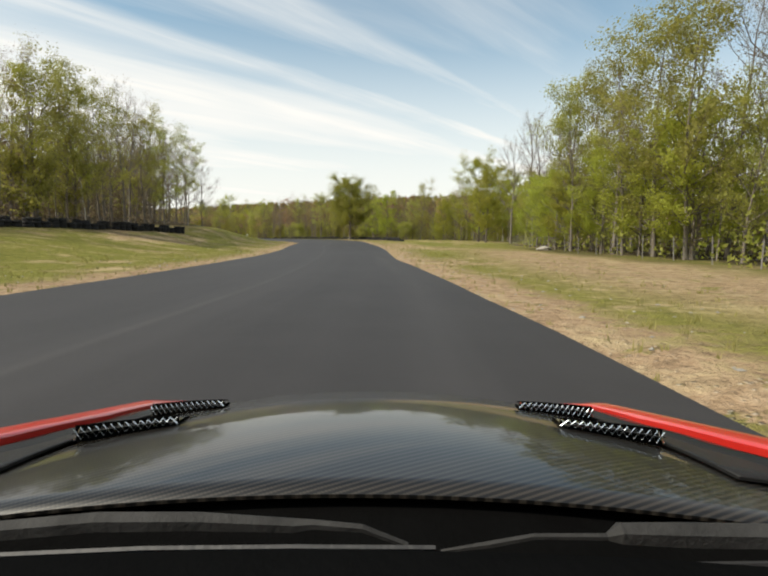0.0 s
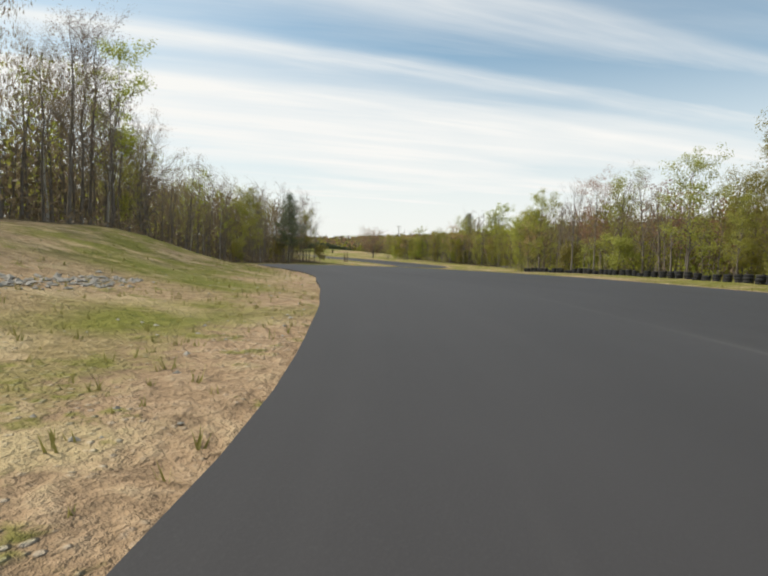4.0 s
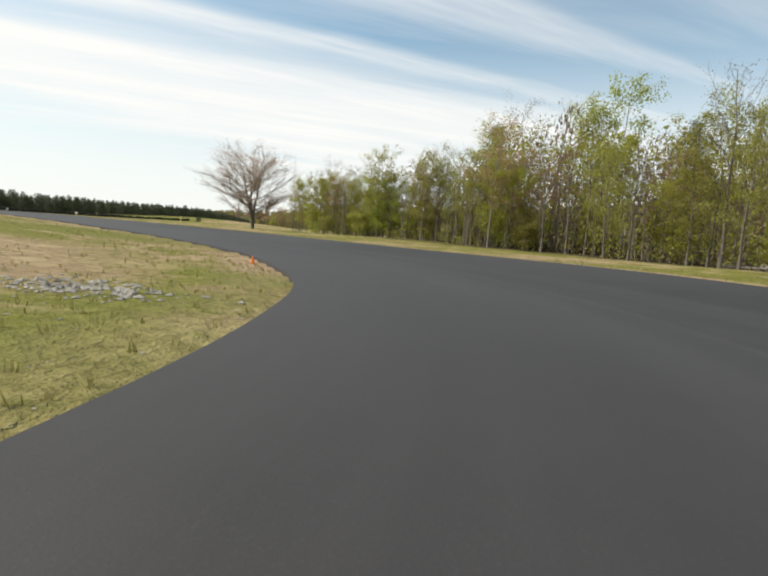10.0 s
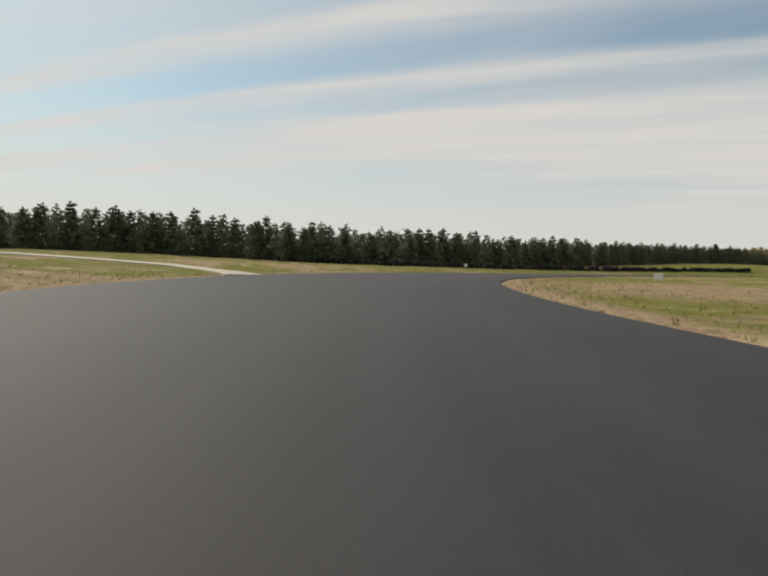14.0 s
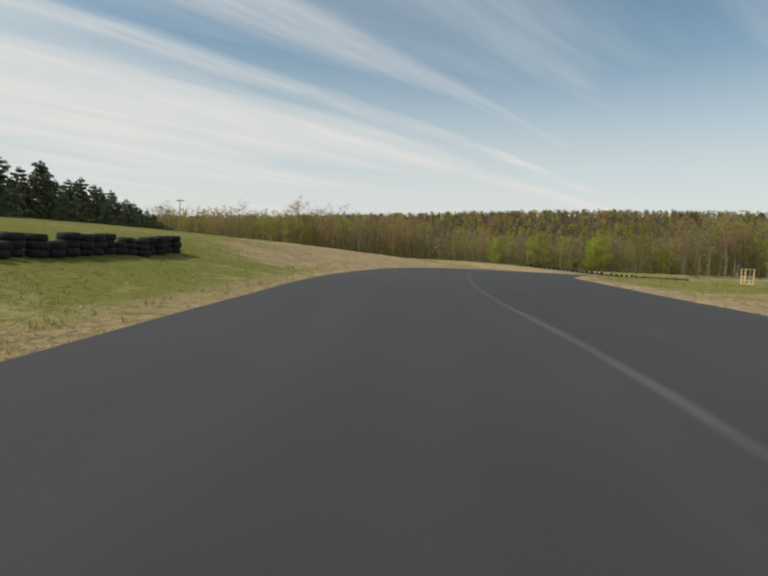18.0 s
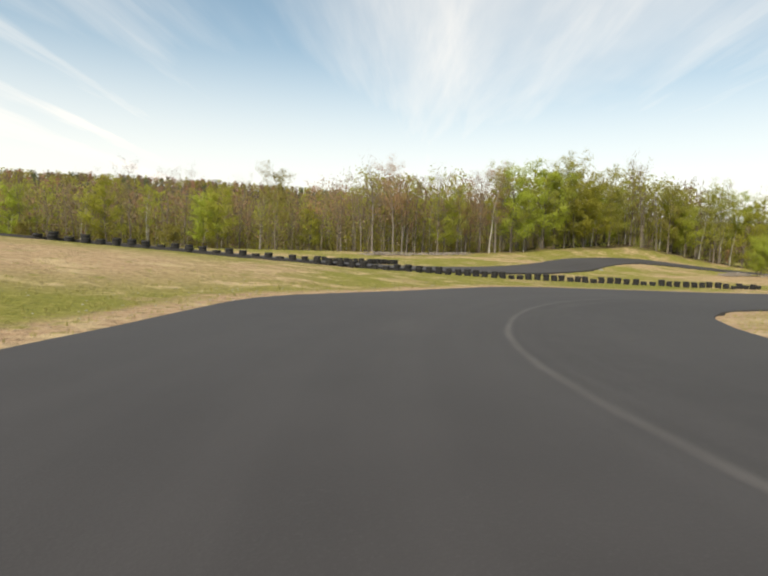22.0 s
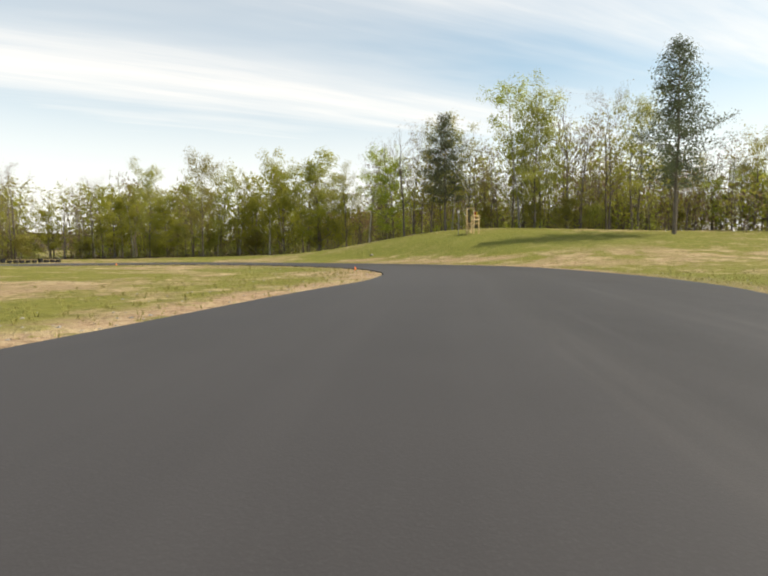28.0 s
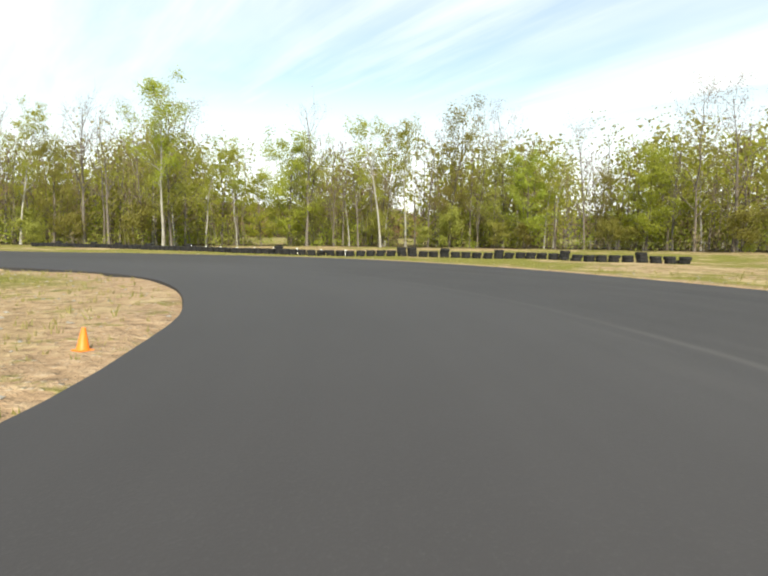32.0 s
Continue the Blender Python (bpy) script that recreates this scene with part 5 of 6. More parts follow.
# ---- timber corner stations ----
def corner_station(x, y, turn, flags=False, weathered=False, roof=True, k=1.0):
    tim = M_TIMBER_DARK if weathered else M_TIMBER
    root = thing("corner_station", x, y, "weathered timber marshal stand with ladder and top bar" if weathered else "raw timber marshal stand with ladder, rail and flat top", "marshal stand", turn)
    w, d, plat, top = 1.05 * k, 1.1 * k, 1.35 * k, 3.2 * k
    for sx in (-w / 2, w / 2):
        for sy in (-d / 2, d / 2):
            box("post", (0.11, 0.11, top if (sy < 0 or roof) else plat + 0.95), tim, root, pose(sx, sy, (top if (sy < 0 or roof) else plat + 0.95) / 2))
    for i in range(6):
        box("deck_board", (w + 0.12, d / 6 - 0.012, 0.035), tim, root, pose(0, -d / 2 + d / 12 + i * d / 6, plat))
    for sy in (-d / 2 + 0.05, d / 2 - 0.05):
        box("joist", (w + 0.1, 0.04, 0.13), tim, root, pose(0, sy, plat - 0.09))
    for z in (plat + 0.45, plat + 0.92):
        box("rail", (0.04, d, 0.09), tim, root, pose(w / 2 + 0.05, 0, z))
        box("rail", (w, 0.04, 0.09), tim, root, pose(0, d / 2 + 0.05, z))
    for i in range(5):
        box("rung", (w * 0.62, 0.05, 0.09), tim, root, pose(-w * 0.16, -d / 2 - 0.07, 0.22 + i * plat / 5))
    for sx in (-w * 0.47, w * 0.15):
        box("ladder_side", (0.05, 0.09, plat + 0.1), tim, root, pose(sx, -d / 2 - 0.05, (plat + 0.1) / 2))
    box("brace", (0.04, 0.09, 1.7 * k), tim, root, pose(-w / 2 - 0.05, 0.0, plat * 0.55, 40, 0, 0))
    box("top_bar", (w + 0.2, 0.09, 0.09), tim, root, pose(0, -d / 2, top))
    if roof:
        box("top_bar", (w + 0.2, 0.09, 0.09), tim, root, pose(0, d / 2, top))
        box("roof_board", (w + 0.35, d + 0.35, 0.04), tim, root, pose(0, 0, top + 0.07, 3))
    if flags:
        for nm, mt, sx in (("red_flag", M_FLAG_RED, -0.2), ("yellow_flag", M_FLAG_YELLOW, 0.05)):
            vs, fs = [], []
            for i in range(7):
                for j in range(5):
                    vs.append((0.05 * j + 0.02 * math.sin(i), 0.03 * math.sin(j * 1.7 + i * 0.4), -0.13 * i * (1 - 0.03 * j)))
            for i in range(6):
                for j in range(4):
                    q = i * 5 + j
                    fs.append((q, q + 1, q + 6, q + 5))
            part(nm, mesh_from(nm, vs, fs, [mt]), root, place=pose(sx, d / 2 + 0.08, plat + 1.5))


corner_station(-82.6, 311.3, 158, flags=True, roof=False)
corner_station(-167.3, 414.2, 172)
corner_station(-109.3, 225.6, 30, weathered=True, roof=False, k=0.95)
pole = thing("signal_post", -80.9, 311.9, "slim pole with a small white signal box beside the marshal stand", "post")
box("pole", (0.06, 0.06, 2.9), M_STEEL, pole, pose(0, 0, 1.45))
box("signal_box", (0.22, 0.18, 0.32), M_WHITE, pole, pose(0, 0, 2.95))
utility = thing("utility_pole", -446, 854, "tall dark utility pole with a cross arm on the far hill", "pole", sink=1)
vs_, fs_ = lathe([(0.6, 0), (0.5, 12), (0.4, 46.7 - GROUND_AT(-446, 854)), (0.01, 46.9 - GROUND_AT(-446, 854))], 8)
part("shaft", mesh_from("shaft", vs_, fs_, [M_TIMBER_DARK]), utility)
box("cross_arm", (7.0, 0.7, 0.9), M_TIMBER_DARK, utility, pose(0, 0, 45.5 - GROUND_AT(-446, 854)))
stake = thing("wooden_stake", -171, 305, "short raw timber stake with a rail in the grass", "post")
box("stake", (0.09, 0.09, 1.3), M_TIMBER, stake, pose(0, 0, 0.65))

# ---- a low shed on the hill ----
shed = thing("shed", -203, 238, "small low shed with a pale metal roof behind the rise", "shed", 92)
box("wall", (5.6, 3.6, 1.35), M_TIMBER_DARK, shed, pose(0, 0, 0.62), bevel=0.02)
for sg in (-1, 1):
    box("roof", (6.2, 2.15, 0.08), M_ROOF, shed, pose(0, sg * 0.97, 1.62, -sg * 17))
for i in range(2):
    box("door", (1.3, 0.06, 1.15), M_BLACK, shed, pose(-1.4 + 2.8 * i, -1.82, 0.55))
for key, x, y, s in [("green0", -324, 216, 0.42), ("green1", -330, 190, 0.45), ("green2", -322, 186, 0.4), ("shrub0", -326, 181, 1.2), ("olive0", -340, 192, 0.4), ("green1", -333, 211, 0.4), ("olive1", -306, 210, 0.3), ("olive2", -328, 199, 0.35)]:
    plant(key, x, y, s, group="trees by the shed")


# ---- stones, rubble, brush heaps ----
def stone_mesh(seed, size):
    bm = bmesh.new()
    bmesh.ops.create_icosphere(bm, subdivisions=2, radius=size)
    for v in bm.verts:
        n = noise.noise(v.co * (1.6 / size) + Vector((seed * 7.1, 0, 0)))
        v.co *= 1 + 0.4 * n
        v.co.z *= 0.62
    return bm_mesh("stone", bm, M_STONE)


STONES = [stone_mesh(i, 0.5) for i in range(4)]
for x, y, s in [(13.6, 45.2, 1.1), (-90.3, 215.3, 0.8), (-91.2, 215.0, 0.6), (-89.5, 214.6, 0.5), (-167.5, 420.1, 2.0), (-169.5, 420.5, 0.9), (-128.5, 417.3, 0.5),
                (-84.0, 456.5, 1.0), (-86.0, 457, 0.7), (-80.8, 455.5, 0.9), (-62, 399.5, 0.7), (-64.5, 404, 0.6), (-57, 391, 0.6), (-71.5, 318, 0.5), (-104, 470, 0.8)]:
    st = new("boulder", rnd.choice(STONES))
    st.matrix_basis = Matrix.LocRotScale((x, y, GROUND_AT(x, y) + 0.08 * s), Euler((0, 0, rnd.uniform(0, 6))), (s, s * 0.8, s * 0.75))
    tagged(st, "pale grey field boulder lying in the grass", "boulder", "boulders")


def scatter_stuff(name, label, category, mat, spots_, shape):
    vs, fs, n0 = [], [], 0
    for x, y, s in spots_:
        v, f = shape(s)
        a = rnd.uniform(0, 6.28)
        ca, sa_ = math.cos(a), math.sin(a)
        z = GROUND_AT(x, y)
        vs += [(x + ca * p[0] - sa_ * p[1], y + sa_ * p[0] + ca * p[1], z + p[2]) for p in v]
        fs += [tuple(k + n0 for k in q) for q in f]
        n0 += len(v)
    return tagged(new(name, mesh_from(name, vs, fs, [mat])), label, category, kind="stuff")


def pebble(s):
    j = [rnd.uniform(0.6, 1.3) for _ in range(6)]
    return ([(s * j[0], 0, 0.1 * s), (0, s * j[1], 0.1 * s), (-s * j[2], 0, 0.1 * s), (0, -s * j[3], 0.1 * s), (0.2 * s, 0.1 * s, 0.6 * s * j[4]), (0, 0, -0.4 * s)],
            [(0, 1, 4), (1, 2, 4), (2, 3, 4), (3, 0, 4), (1, 0, 5), (2, 1, 5), (3, 2, 5), (0, 3, 5)])


scatter_stuff("tyre_wall", "low wall of worn black tyres round the hairpin", "tyre wall", M_RUBBER,
              [(x, y, 0.2 * k) for x, y, nx, ny in HAIRPIN for k in range(2 if rnd.random() < 0.9 else 3)], tyre_ring)
RUB = (-26.5, 97.0, -3.0, 5.5)      # start and reach of the strip
scatter_stuff("rubble", "strip of broken grey stones in a shallow ditch", "stones", M_STONE,
              [(-93.6 + rnd.gauss(0, 0.9), 223.0 + rnd.gauss(0, 0.45), rnd.uniform(0.03, 0.11)) for k in range(220)] + [(RUB[0] + rnd.gauss(0, 0.3) + k * RUB[2], RUB[1] + rnd.gauss(0, 0.3) + k * RUB[3], rnd.uniform(0.03, 0.1)) for k in np.linspace(0, 1, 300)], pebble)

scatter_stuff("rubble", "pale stones dug out along the foot of the grove", "stones", M_STONE,
              [(-64.5 + 9.5 * k + rnd.gauss(0, 0.7), 404 - 26 * k + rnd.gauss(0, 0.7), rnd.uniform(0.06, 0.26)) for k in [rnd.uniform(0, 1) for _ in range(130)]], pebble)


def stick(s):
    l, r = s, s * 0.03 + 0.015
    z0, z1 = rnd.uniform(0.03, 0.45), rnd.uniform(0.05, 0.7)
    return ([(-l, -r, z0), (-l, r, z0), (-l, 0, z0 + 2 * r), (l, -r, z1), (l, r, z1), (l, 0, z1 + 2 * r)], [(0, 3, 4, 1), (1, 4, 5, 2), (2, 5, 3, 0), (0, 1, 2), (3, 5, 4)])


for cx, cy, dx_, dy_, nn in [(-70, 262, -5.5, 7, 320), (-66, 253, 1.5, 3, 120), (-118, 500, 16, 2.5, 260), (-84, 456, 5, 1.2, 120), (-62.5, 399, 2.2, -5, 90), (-90, 446, 3, -2, 70)]:
    scatter_stuff("brush_heap", "heap of cut grey-brown branches and stumps at the wood's edge", "brush heap", M_TWIG,
                  [(cx + dx_ * t_ + rnd.gauss(0, 0.8), cy + dy_ * t_ + rnd.gauss(0, 0.8), rnd.uniform(0.3, 1.3)) for t_ in [rnd.uniform(-1, 1) for _ in range(nn)]], stick)

# ---- grass tufts and pebbles along the asphalt ----
M_TUFT = material("grass_tufts", leaf_mat((0.12, 0.125, 0.03), (0.22, 0.20, 0.06), (0.40, 0.33, 0.14), 0.25))


def tuft(s):
    v, f = [], []
    for k in range(6):
        a, l = rnd.uniform(0, 6.28), s * rnd.uniform(0.6, 1.2)
        ox, oy = rnd.uniform(-0.4, 0.4) * s, rnd.uniform(-0.4, 0.4) * s
        w = 0.05 * s + 0.004
        lx, ly = rnd.uniform(-0.5, 0.5) * s, rnd.uniform(-0.5, 0.5) * s
        n = len(v)
        v += [(ox - w * math.cos(a), oy - w * math.sin(a), -0.02), (ox + w * math.cos(a), oy + w * math.sin(a), -0.02), (ox + lx, oy + ly, l)]
        f.append((n, n + 1, n + 2))
    return v, f


def verge_spots(n, near, spread, lo, hi):
    out = []
    while len(out) < n:
        i = rnd.randrange(40, len(LINE) - 40)
        sg = rnd.choice((-1, 1))
        o = near + abs(rnd.gauss(0, spread))
        e = (ew_r[i] if sg > 0 else ew_l[i]) + o
        x, y = LINE[i, 1] + RGT[i, 0] * e * sg + rnd.uniform(-1, 1), LINE[i, 2] + RGT[i, 1] * e * sg + rnd.uniform(-1, 1)
        out.append((x, y, rnd.uniform(lo, hi)))
    keep = survey(np.array([(p[0], p[1]) for p in out]))[1]
    return [p for p, o in zip(out, keep) if o > 0.12]


scatter_stuff("grass", "sparse dry and green grass tufts along the asphalt", "grass", M_TUFT, verge_spots(34000, 0.15, 4.0, 0.04, 0.14), tuft)
scatter_stuff("pebbles", "loose pebbles and clods on the sandy verge", "pebbles", M_STONE, verge_spots(9000, 0.1, 2.2, 0.012, 0.05), pebble)

# ---- undergrowth in the woods ----
low_rng = np.random.default_rng(31)
low_mats = [M_LEAF_TAN, M_LEAF_OLIVE, M_BRUSH, M_LEAF_GREEN]
for wname, edge, depth, gap, blend, size in WOODS:
    vs, mi = [], []
    brown = blend is MIX_BROWN
    for x, y, nx, ny in along(edge, 1.5 if brown else 1.9):
        for r in np.arange(0.6, abs(depth), 3.4):
            o = (r + low_rng.uniform(-1.2, 1.2)) * (1 if depth > 0 else -1)
            px, py = x + nx * o + low_rng.uniform(-1, 1), y + ny * o + low_rng.uniform(-1, 1)
            away = np.hypot(LINE[:, 1] - px, LINE[:, 2] - py).min()
            if away < 0.8 * r + 3 or (r > NARROW.get(wname, 99) and px < -28 and py > 245):
                continue
            top = low_rng.uniform(1.0, 4.6) * (0.5 if r < 2 else 1.2) if brown else low_rng.uniform(1.2, 5.2) * (0.6 if r < 2 else 1.3)
            z = GROUND_AT(px, py)
            c = np.array([[px, py, z + top * k] for k in (0.2, 0.55, 0.9)])
            q = leaves(low_rng, c, np.array([1.0, 1.0, 0.3 * top]), 20 if wname == "mound_wood" else 9 if brown else 16, 0.13 if r < 8 or away < 34 else 0.24)
            vs.append(q)
            m = int(low_rng.choice([0, 0, 2, 2, 2] if brown else [0, 1, 1, 3, 3, 3, 1]))
            mi += [m] * (len(q) // 3)
    vs = np.concatenate(vs)
    me = mesh_from("undergrowth", vs, sprays(vs), low_mats)
    me.polygons.foreach_set("material_index", mi)
    tagged(new("undergrowth", me), "thin spring undergrowth between the trunks", "undergrowth", kind="stuff")


# ---- the dim tangle that closes the woods behind their edge ----
dim_rng = np.random.default_rng(77)
for wname, edge, depth, gap, blend, size in WOODS:
    vs, mi = [], []
    for x, y, nx, ny in along(edge, 0.8):
        o = dim_rng.uniform(6, 12) * (1 if depth > 0 else -1)
        px, py = x + nx * o, y + ny * o
        if np.hypot(LINE[:, 1] - px, LINE[:, 2] - py).min() < 16:
            continue
        z, top = GROUND_AT(px, py), (13.0 if wname == "mound_wood" and x < -40 else 8.0 if wname == "mound_wood" else 9.5) * size * low_at(wname, x, y) * dim_rng.uniform(0.6, 1.0)
        c = np.array([[px, py, z + top * k] for k in (0.08, 0.3, 0.52, 0.74, 0.94)])
        q = leaves(dim_rng, c, np.array([1.1, 1.1, 0.12 * top]), 26 if wname == "mound_wood" else 14, 0.22 if wname == "mound_wood" else 0.26, 1.0)
        vs.append(q)
        mi += [int(m) for m in dim_rng.choice([0, 2, 2, 1] if blend is MIX_BROWN else [0, 1, 2, 1, 3], len(q) // 3)]
    vs = np.concatenate(vs)
    me = mesh_from("thicket", vs, sprays(vs), low_mats)
    me.polygons.foreach_set("material_index", mi)
    tagged(new("thicket", me), "dim tangle of saplings and brush inside the wood", "undergrowth", kind="stuff")


# ---- thin stems between the trees ----
stem_rng = np.random.default_rng(8)
for wname, edge, depth, gap, blend, size in WOODS:
    vs, fs = [], []
    brown = blend is MIX_BROWN
    for x, y, nx, ny in along(edge, 0.6 if brown else 1.3):
        for r in stem_rng.uniform(0.3, abs(depth) * 0.6, 3):
            o = r * (1 if depth > 0 else -1)
            px, py, h = x + nx * o, y + ny * o, stem_rng.uniform(4, 11) * size
            z, ln = GROUND_AT(px, py) - 0.1, stem_rng.normal(0, 0.05 * h, (3, 2)).cumsum(0) * 0.6
            p = [(px, py, z)] + [(px + ln[k, 0], py + ln[k, 1], z + h * (k + 1) / 3) for k in range(3)]
            rr = stem_rng.uniform(0.025, 0.065)
            tube(p, [rr, rr * 0.8, rr * 0.5, rr * 0.12], 3, vs, fs)
            for k in range(7):
                a, f = stem_rng.uniform(0, 6.28), stem_rng.uniform(0.3, 0.95)
                b = np.array([np.interp(f, (0, 0.333, 0.667, 1), [q[i] for q in p]) for i in range(3)])
                e = b + np.array([math.cos(a), math.sin(a), 1.3]) * stem_rng.uniform(0.4, 1.3)
                tube([b, e], [rr * 0.35, 0.006], 3, vs, fs)
    me = mesh_from("saplings", vs, fs, [M_BARK])
    tagged(new("saplings", me), "thin bare sapling stems standing between the trees", "saplings", kind="stuff")


# ---- wire fences along the woods ----
def fence(pts, gap=3.0):
    stops = along(pts, gap)
    x0, y0 = stops[0][:2]
    root = thing("wire_fence", x0, y0, "low wire fence on thin grey posts along the wood's edge", "fence", sink=0)
    base = root.matrix_basis.translation
    tops = []
    for x, y, nx, ny in stops:
        z = GROUND_AT(x, y) - base.z
        h = rnd.uniform(1.1, 1.3)
        box("post", (0.05, 0.05, h + 0.2), M_POST, root, pose(x - base.x, y - base.y, z + h / 2 - 0.1, rnd.uniform(-3, 3), rnd.uniform(-3, 3), rnd.uniform(0, 90)))
        tops.append((x - base.x, y - base.y, z))
    for hz_ in (0.35, 0.7, 1.05):
        vs, fs = [], []
        tube([(x, y, z + hz_) for x, y, z in tops], [0.004] * len(tops), 3, vs, fs)
        part("wire", mesh_from("wire", vs, fs, [M_STEEL]), root, "thin steel wire")


M_POST = material("grey_post", plain((0.17, 0.155, 0.14), 0.85, 0.3, 4.0))
fence([(15.2, 4), (14.6, 20), (14.0, 40), (15.0, 62), (22.5, 84)])
fence([(-72, 297), (-52, 289), (-36, 291), (-22, 295), (1, 307), (13, 328)])


# ---- the car, as it stands at the start: roof and windscreen left off, black carbon bonnet, red wings ----
def carbon_mat(nt, bsdf):
    tc = nt.nodes.new("ShaderNodeTexCoord")

    def twill(turn, scale):
        mp = nd(nt, "ShaderNodeMapping", Rotation=(0, 0, turn), Scale=(1, 1, 0))
        nt.links.new(tc.outputs["Object"], mp.inputs[0])
        w = nd(nt, "ShaderNodeTexWave", Scale=scale, Distortion=0.15, Detail=1.0)
        nt.links.new(mp.outputs[0], w.inputs["Vector"])
        return w.outputs["Fac"]
    rows = twill(radians(58), 34.0)
    cross = twill(radians(-32), 80.0)
    weave = math_node(nt, "MULTIPLY", rows, math_node(nt, "ADD", 0.6, math_node(nt, "MULTIPLY", cross, 0.4)))
    nt.links.new(ramp(nt, weave, [(0.25, (0.0035, 0.0032, 0.003)), (0.75, (0.034, 0.029, 0.023))]), bsdf.inputs["Base Color"])
    bsdf.inputs["Roughness"].default_value = 0.4
    bsdf.inputs["Specular IOR Level"].default_value = 0.25
    bsdf.inputs["Coat Weight"].default_value = 0.8
    bsdf.inputs["Coat Roughness"].default_value = 0.02
    bsdf.inputs["Coat IOR"].default_value = 1.38
    bump(nt, bsdf, noise_tex(nt, 3.0, 2, 0.4), 0.02, 0.01)


def paint_mat(nt, bsdf):
    c = ramp(nt, noise_tex(nt, 2.0, 3), [(0.3, (0.50, 0.018, 0.012)), (0.7, (0.60, 0.03, 0.02))])
    nt.links.new(c, bsdf.inputs["Base Color"])
    bsdf.inputs["Roughness"].default_value = 0.4
    bsdf.inputs["Coat Weight"].default_value = 0.8
    bsdf.inputs["Coat Roughness"].default_value = 0.08


M_CARBON = material("carbon_fibre", carbon_mat)
M_RED = material("red_paint", paint_mat)
M_TRIM = material("black_plastic", plain((0.025, 0.025, 0.026), 0.6, 0.3, 12.0))
M_WIPER = material("worn_grey_metal", plain((0.03, 0.029, 0.028), 0.7, 0.4, 25.0, spec=0.2))
M_FAIRING = material("satin_black", plain((0.012, 0.0115, 0.011), 0.5, 0.3, 14.0, spec=0.25))
# darker than real trim: the missing roof's shade is put into the colour
M_DASH = material("matt_black_shaded", plain((0.003, 0.003, 0.003), 0.95, 0.2, 12.0, spec=0.03))
M_CHROME = material("bright_mesh", plain((0.8, 0.8, 0.8), 0.2, 0.05, 5.0, 1.0))

car = new("car")
car.empty_display_size = 0.5
car.matrix_basis = pose(PATH[0][1] - 0.02, PATH[0][2], PATH[0][3] - EYE + 0.05, 0, 0, PATH[0][4])
tagged(car, "red track car with black carbon bonnet on the asphalt, built without roof and windscreen", "car")


def crown(d):
    e = d - 0.5
    return 0.843 + 0.018 * e - 0.248 * e * e


def skin(u, d):
    return crown(d) - float(np.interp(d, (0.3, 0.5, 0.85, 1.15, 1.5, 1.8), (0.1, 0.11, 0.25, 0.26, 0.08, 0.05))) * u * u


def wing_in(d):
    return 0.594


def sheet(name, fn, nu, nv, mat, parent, label="", thick=0.012):
    vs, fs = [], []
    for layer in (0, 1):
        for i in range(nu + 1):
            for j in range(nv + 1):
                x, y, z = fn(i / nu, j / nv)
                vs.append((x, y, z - thick * layer))
    m, w = (nu + 1) * (nv + 1), nv + 1
    for i in range(nu):
        for j in range(nv):
            q = i * w + j
            fs.append((q, q + w, q + w + 1, q + 1))
            fs.append((m + q, m + q + 1, m + q + w + 1, m + q + w))
    rim = [(i * w, (i + 1) * w) for i in range(nu)] + [((i + 1) * w + nv, i * w + nv) for i in range(nu)]
    rim += [(j + 1, j) for j in range(nv)] + [(nu * w + j, nu * w + j + 1) for j in range(nv)]
    fs += [(b, a, a + m, b + m) for a, b in rim]
    me = mesh_from(name, vs, fs, [mat])
    me.polygons.foreach_set("use_smooth", [k < 2 * nu * nv for k in range(len(fs))])
    return part(name, me, parent, label)


def wing_z(u, d):
    """Section of a front wing: joins the bonnet, crests and falls away outwards."""
    z0, top = skin(0.555, d), 0.760 - 0.235 * (d - 0.89) - 0.10 * max(0, d - 1.45)
    a = (u - 0.555) / 0.085
    if a < 1:
        return z0 + (top - z0) * math.sin(a * math.pi / 2)
    return top - 0.55 * (u - 0.64) - 1.1 * (u - 0.64) ** 2


def bonnet(a, b):
    d = 0.5 + 1.3 * b
    u = (2 * a - 1) * (wing_in(d) - 0.004)
    return u, d - 0.05 * (u / 0.55) ** 2 * (1 - b), skin(u, d) if abs(u) < 0.555 else wing_z(abs(u), d)


sheet("bonnet", bonnet, 30, 34, M_CARBON, car, "glossy black carbon-fibre bonnet", 0.004)


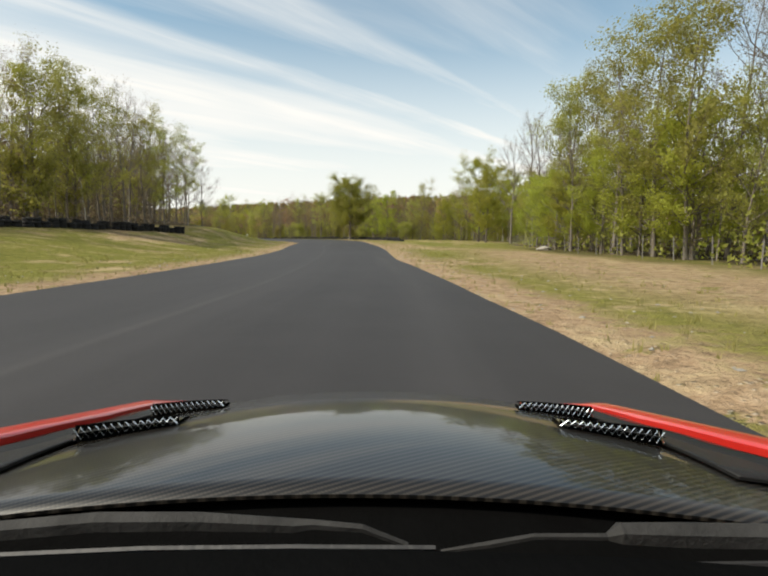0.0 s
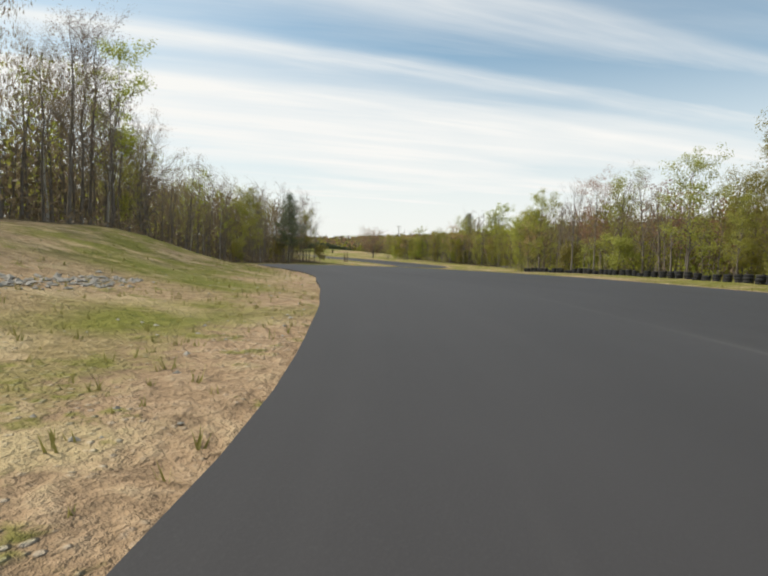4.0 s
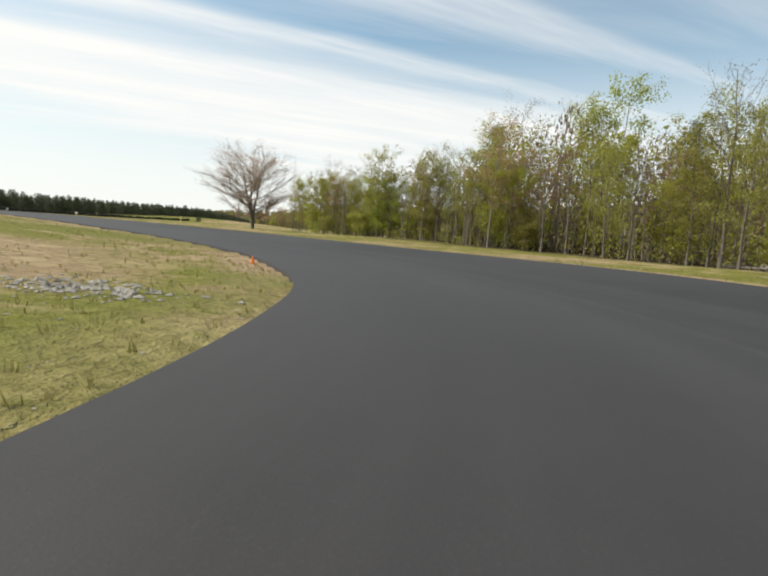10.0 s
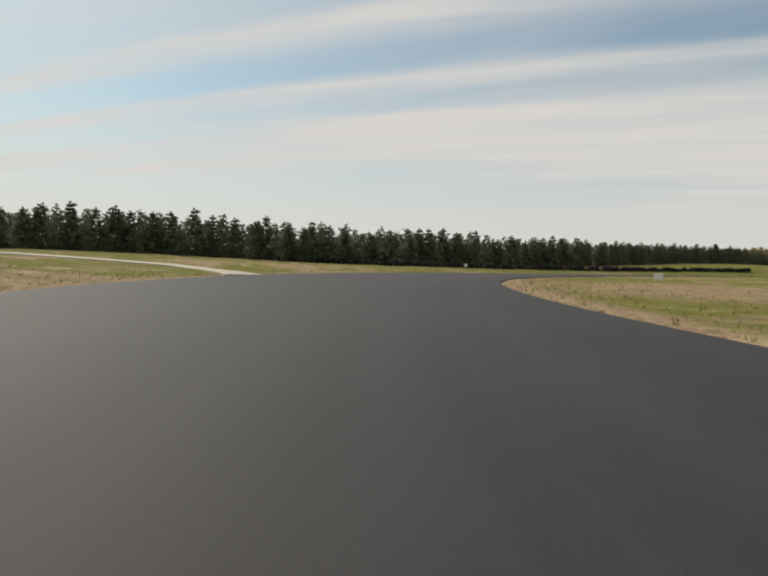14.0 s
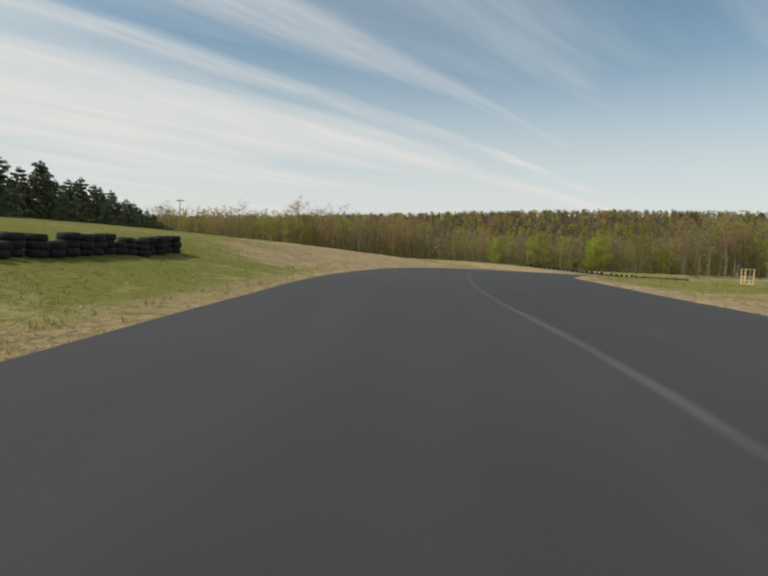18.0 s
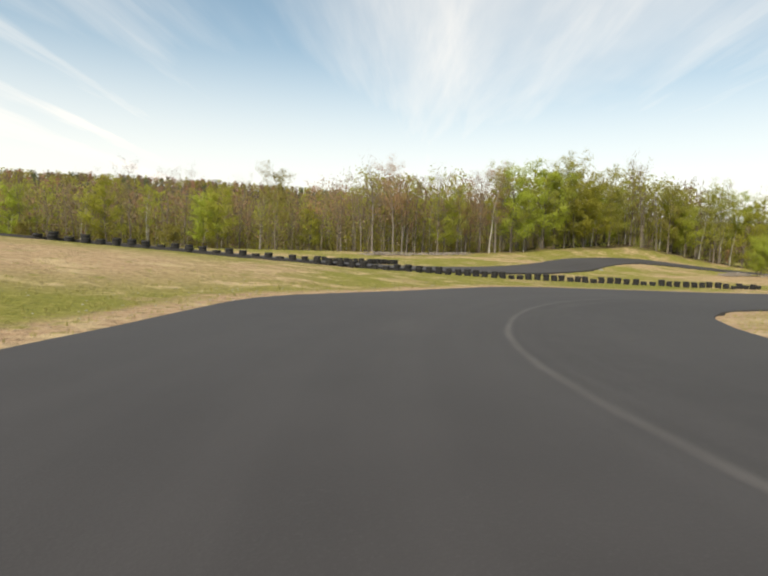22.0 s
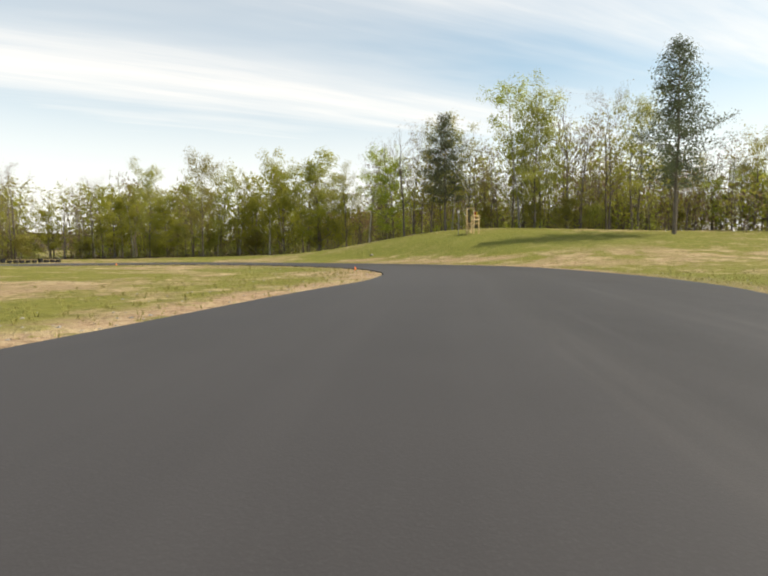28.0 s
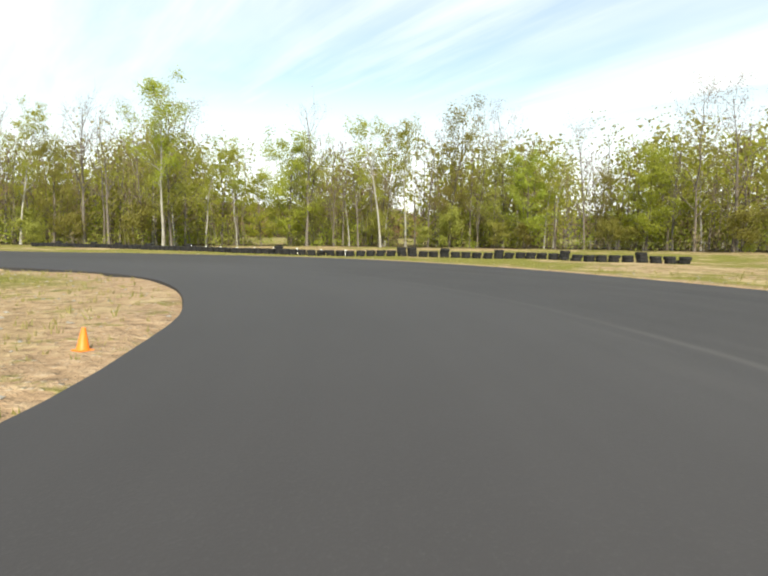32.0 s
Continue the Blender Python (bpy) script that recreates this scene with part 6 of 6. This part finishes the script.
for sg in (-1, 1):
    sheet("wing", lambda a, b, sg=sg: (sg * (0.594 + 0.296 * a), 0.45 + 1.4 * b, wing_z(0.594 + 0.296 * a, 0.45 + 1.4 * b)), 20, 24, M_RED, car, "red painted front wing")
    sheet("wing_side", lambda a, b, sg=sg: (sg * (0.89 - 0.02 * a), 0.45 + 1.4 * b,
          wing_z(0.89, 0.45 + 1.4 * b) * (1 - a) + a * (0.3 if abs(b - 0.571) > 0.25 else min(wing_z(0.89, 0.45 + 1.4 * b) - 0.02, 0.34 + math.sqrt(0.0625 - (b - 0.571) ** 2)))), 5, 22, M_RED, car)
    # black fairing between the vents and the wing
    def fairing(a, b, sg=sg):
        d = 0.6 + 0.85 * b
        lo = float(np.interp(d, (0.6, 0.74, 0.96, 1.45), (0.44, 0.436, 0.42, 0.5)))
        u = lo + (0.57 - lo) * a
        return sg * u, d, (skin(u, d) if u < 0.555 else wing_z(u, d)) + 0.003
    sheet("vent_fairing", fairing, 10, 16, M_FAIRING, car, "satin black fairing beside the bonnet", 0.004)
    # slotted vents with bright mesh
    for (xa, ya), (xb, yb) in (((0.432, 0.742), (0.288, 0.765)), ((0.415, 0.96), (0.263, 0.91))):
        vs, fs = [], []
        for k in range(13):
            t_ = k / 12
            x, y = xa + (xb - xa) * t_, ya + (yb - ya) * t_
            lip = 0.012 * (1 - 0.45 * t_) * min(1.0, 6 * (1 - t_) + 0.25)
            for ox, oz in ((0.012, lip * 0.8), (0.002, lip), (0.03, lip), (0.07, lip * 0.6), (0.12, -0.006)):
                vs.append((sg * (x + ox * 0.15), y + ox, skin(x, y + max(ox, 0)) + oz))
        for k in range(12):
            for j in range(4):
                q = k * 5 + j
                fs.append((q, q + 1, q + 6, q + 5))
        me = mesh_from("vent", vs, fs, [M_CARBON])
        me.polygons.foreach_set("use_smooth", [True] * len(fs))
        vent = part("vent", me, car, "black louvre lip on the bonnet")
        # near-black strip behind the mesh stands in for shade down the vent
        bv = []
        for k in range(13):
            t_ = k / 12
            x, y = xa + (xb - xa) * t_, ya + (yb - ya) * t_ + 0.014
            bv += [(sg * x, y, skin(x, y) - 0.004), (sg * x, y, skin(x, y) + 0.023 * (1 - 0.45 * t_)), (sg * x, y + 0.035, skin(x, y + 0.035) + 0.012 * (1 - 0.45 * t_))]
        part("slot", mesh_from("slot", bv, [(3 * k + j, 3 * k + j + 1, 3 * k + j + 4, 3 * k + j + 3) for k in range(12) for j in (0, 1)], [M_DASH]), vent, "near-black strip behind the mesh, standing in for the slot's shade")
        mv, mf = [], []
        for ph in (0, 1):
            pts = []
            for k in range(15):
                t_ = k / 14
                x, y = xa + (xb - xa) * t_, ya + (yb - ya) * t_ + 0.008
                pts.append((sg * x, y, skin(x, y) + 0.001 + 0.018 * (1 - 0.45 * t_) * ((k + ph) % 2)))
            tube(pts, [0.0014] * len(pts), 4, mv, mf)
        part("mesh", mesh_from("mesh", mv, mf, [M_CHROME]), vent, "bright wire mesh")

sheet("cowl", lambda a, b: ((2 * a - 1) * 0.62, 0.29 + 0.23 * b - 0.04 * (2 * a - 1) ** 2, 0.835 - 0.05 * (2 * a - 1) ** 2 - 0.035 * math.sin(math.pi * b)), 16, 6, M_DASH, car, "black plastic scuttle panel")
sheet("dashboard", lambda a, b: ((2 * a - 1) * 0.74, -0.12 + 0.42 * b - 0.03 * (2 * a - 1) ** 2, 0.911 - 0.06 * (2 * a - 1) ** 2 - 0.03 * (1 - b)), 16, 6, M_DASH, car, "matt black dashboard top, darkened for the missing roof's shade", 0.06)


def wiper(pts, rad, blade):
    vs, fs = [], []
    tube(pts, rad, 6, vs, fs)
    arm = part("wiper_arm", mesh_from("wiper_arm", vs, fs, [M_WIPER]), car, "worn grey wiper arm")
    vs, fs = [], []
    tube(blade, [0.0025] * len(blade), 5, vs, fs)
    part("blade", mesh_from("blade", vs, fs, [M_TRIM]), arm, "black rubber blade")


wiper([(-0.36, 0.4, 0.858), (-0.284, 0.4, 0.862), (-0.205, 0.4, 0.87), (-0.128, 0.4, 0.871), (-0.05, 0.4, 0.868), (-0.035, 0.4, 0.869), (0.004, 0.4, 0.866), (0.04, 0.4, 0.852)],
      [0.008, 0.0085, 0.0085, 0.008, 0.006, 0.0042, 0.0034, 0.0025], [(-0.35, 0.385, 0.848), (-0.274, 0.385, 0.851), (-0.161, 0.385, 0.857), (-0.048, 0.385, 0.859), (0.061, 0.385, 0.859)])
wiper([(0.45, 0.395, 0.855), (0.355, 0.4, 0.861), (0.261, 0.4, 0.862), (0.209, 0.4, 0.863), (0.199, 0.4, 0.86), (0.141, 0.4, 0.86), (0.106, 0.4, 0.853), (0.067, 0.4, 0.847)],
      [0.010, 0.0105, 0.0105, 0.009, 0.003, 0.0026, 0.003, 0.0015], [(0.43, 0.385, 0.848), (0.344, 0.385, 0.848), (0.254, 0.385, 0.846)])
# lower body, doors, tail
sheet("nose", lambda a, b: ((2 * a - 1) * (0.88 - 0.25 * b ** 3), 1.78 + 0.30 * math.sin(b * 2.6) - 0.10 * (2 * a - 1) ** 2, 0.50 - 0.28 * b), 20, 10, M_RED, car, "red nose panel")
for sg in (-1, 1):
    box("door", (0.06, 1.15, 0.55), M_RED, car, pose(sg * 0.85, -0.18, 0.58), bevel=0.02)
    box("sill", (0.09, 1.7, 0.12), M_TRIM, car, pose(sg * 0.82, 0.0, 0.25), bevel=0.02)
    box("rear_quarter", (0.08, 1.3, 0.52), M_RED, car, pose(sg * 0.84, -1.42, 0.64), bevel=0.03)
box("floor", (1.56, 3.6, 0.06), M_TRIM, car, pose(0, -0.2, 0.24))
box("boot_lid", (1.6, 0.95, 0.06), M_RED, car, pose(0, -1.6, 0.88), bevel=0.025)
box("tail_panel", (1.6, 0.08, 0.5), M_RED, car, pose(0, -2.06, 0.62), bevel=0.03)
box("bulkhead", (1.56, 0.06, 0.56), M_TRIM, car, pose(0, 0.27, 0.53))
car_tyre = mesh_from("tyre", *lathe([(0.2, -0.09), (0.29, -0.11), (0.315, -0.08), (0.32, 0), (0.315, 0.08), (0.29, 0.11), (0.2, 0.09), (0.2, -0.09)], 28), [M_RUBBER])
car_rim = mesh_from("rim", *lathe([(0.001, 0.05), (0.06, 0.06), (0.08, 0.04), (0.17, 0.03), (0.2, 0.09), (0.2, -0.09), (0.001, -0.03)], 24), [M_STEEL])
for x, y in ((-0.74, 1.25), (0.74, 1.25), (-0.74, -1.3), (0.74, -1.3)):
    wheel = part("wheel", mesh_from("hub", *lathe([(0.001, -0.05), (0.05, -0.05), (0.05, 0.05), (0.001, 0.05)], 12), [M_STEEL]), car, place=pose(x, y, 0.32, 0, 90 if x > 0 else -90, 0))
    part("tyre", car_tyre, wheel)
    part("rim", car_rim, wheel, "grey alloy rim")
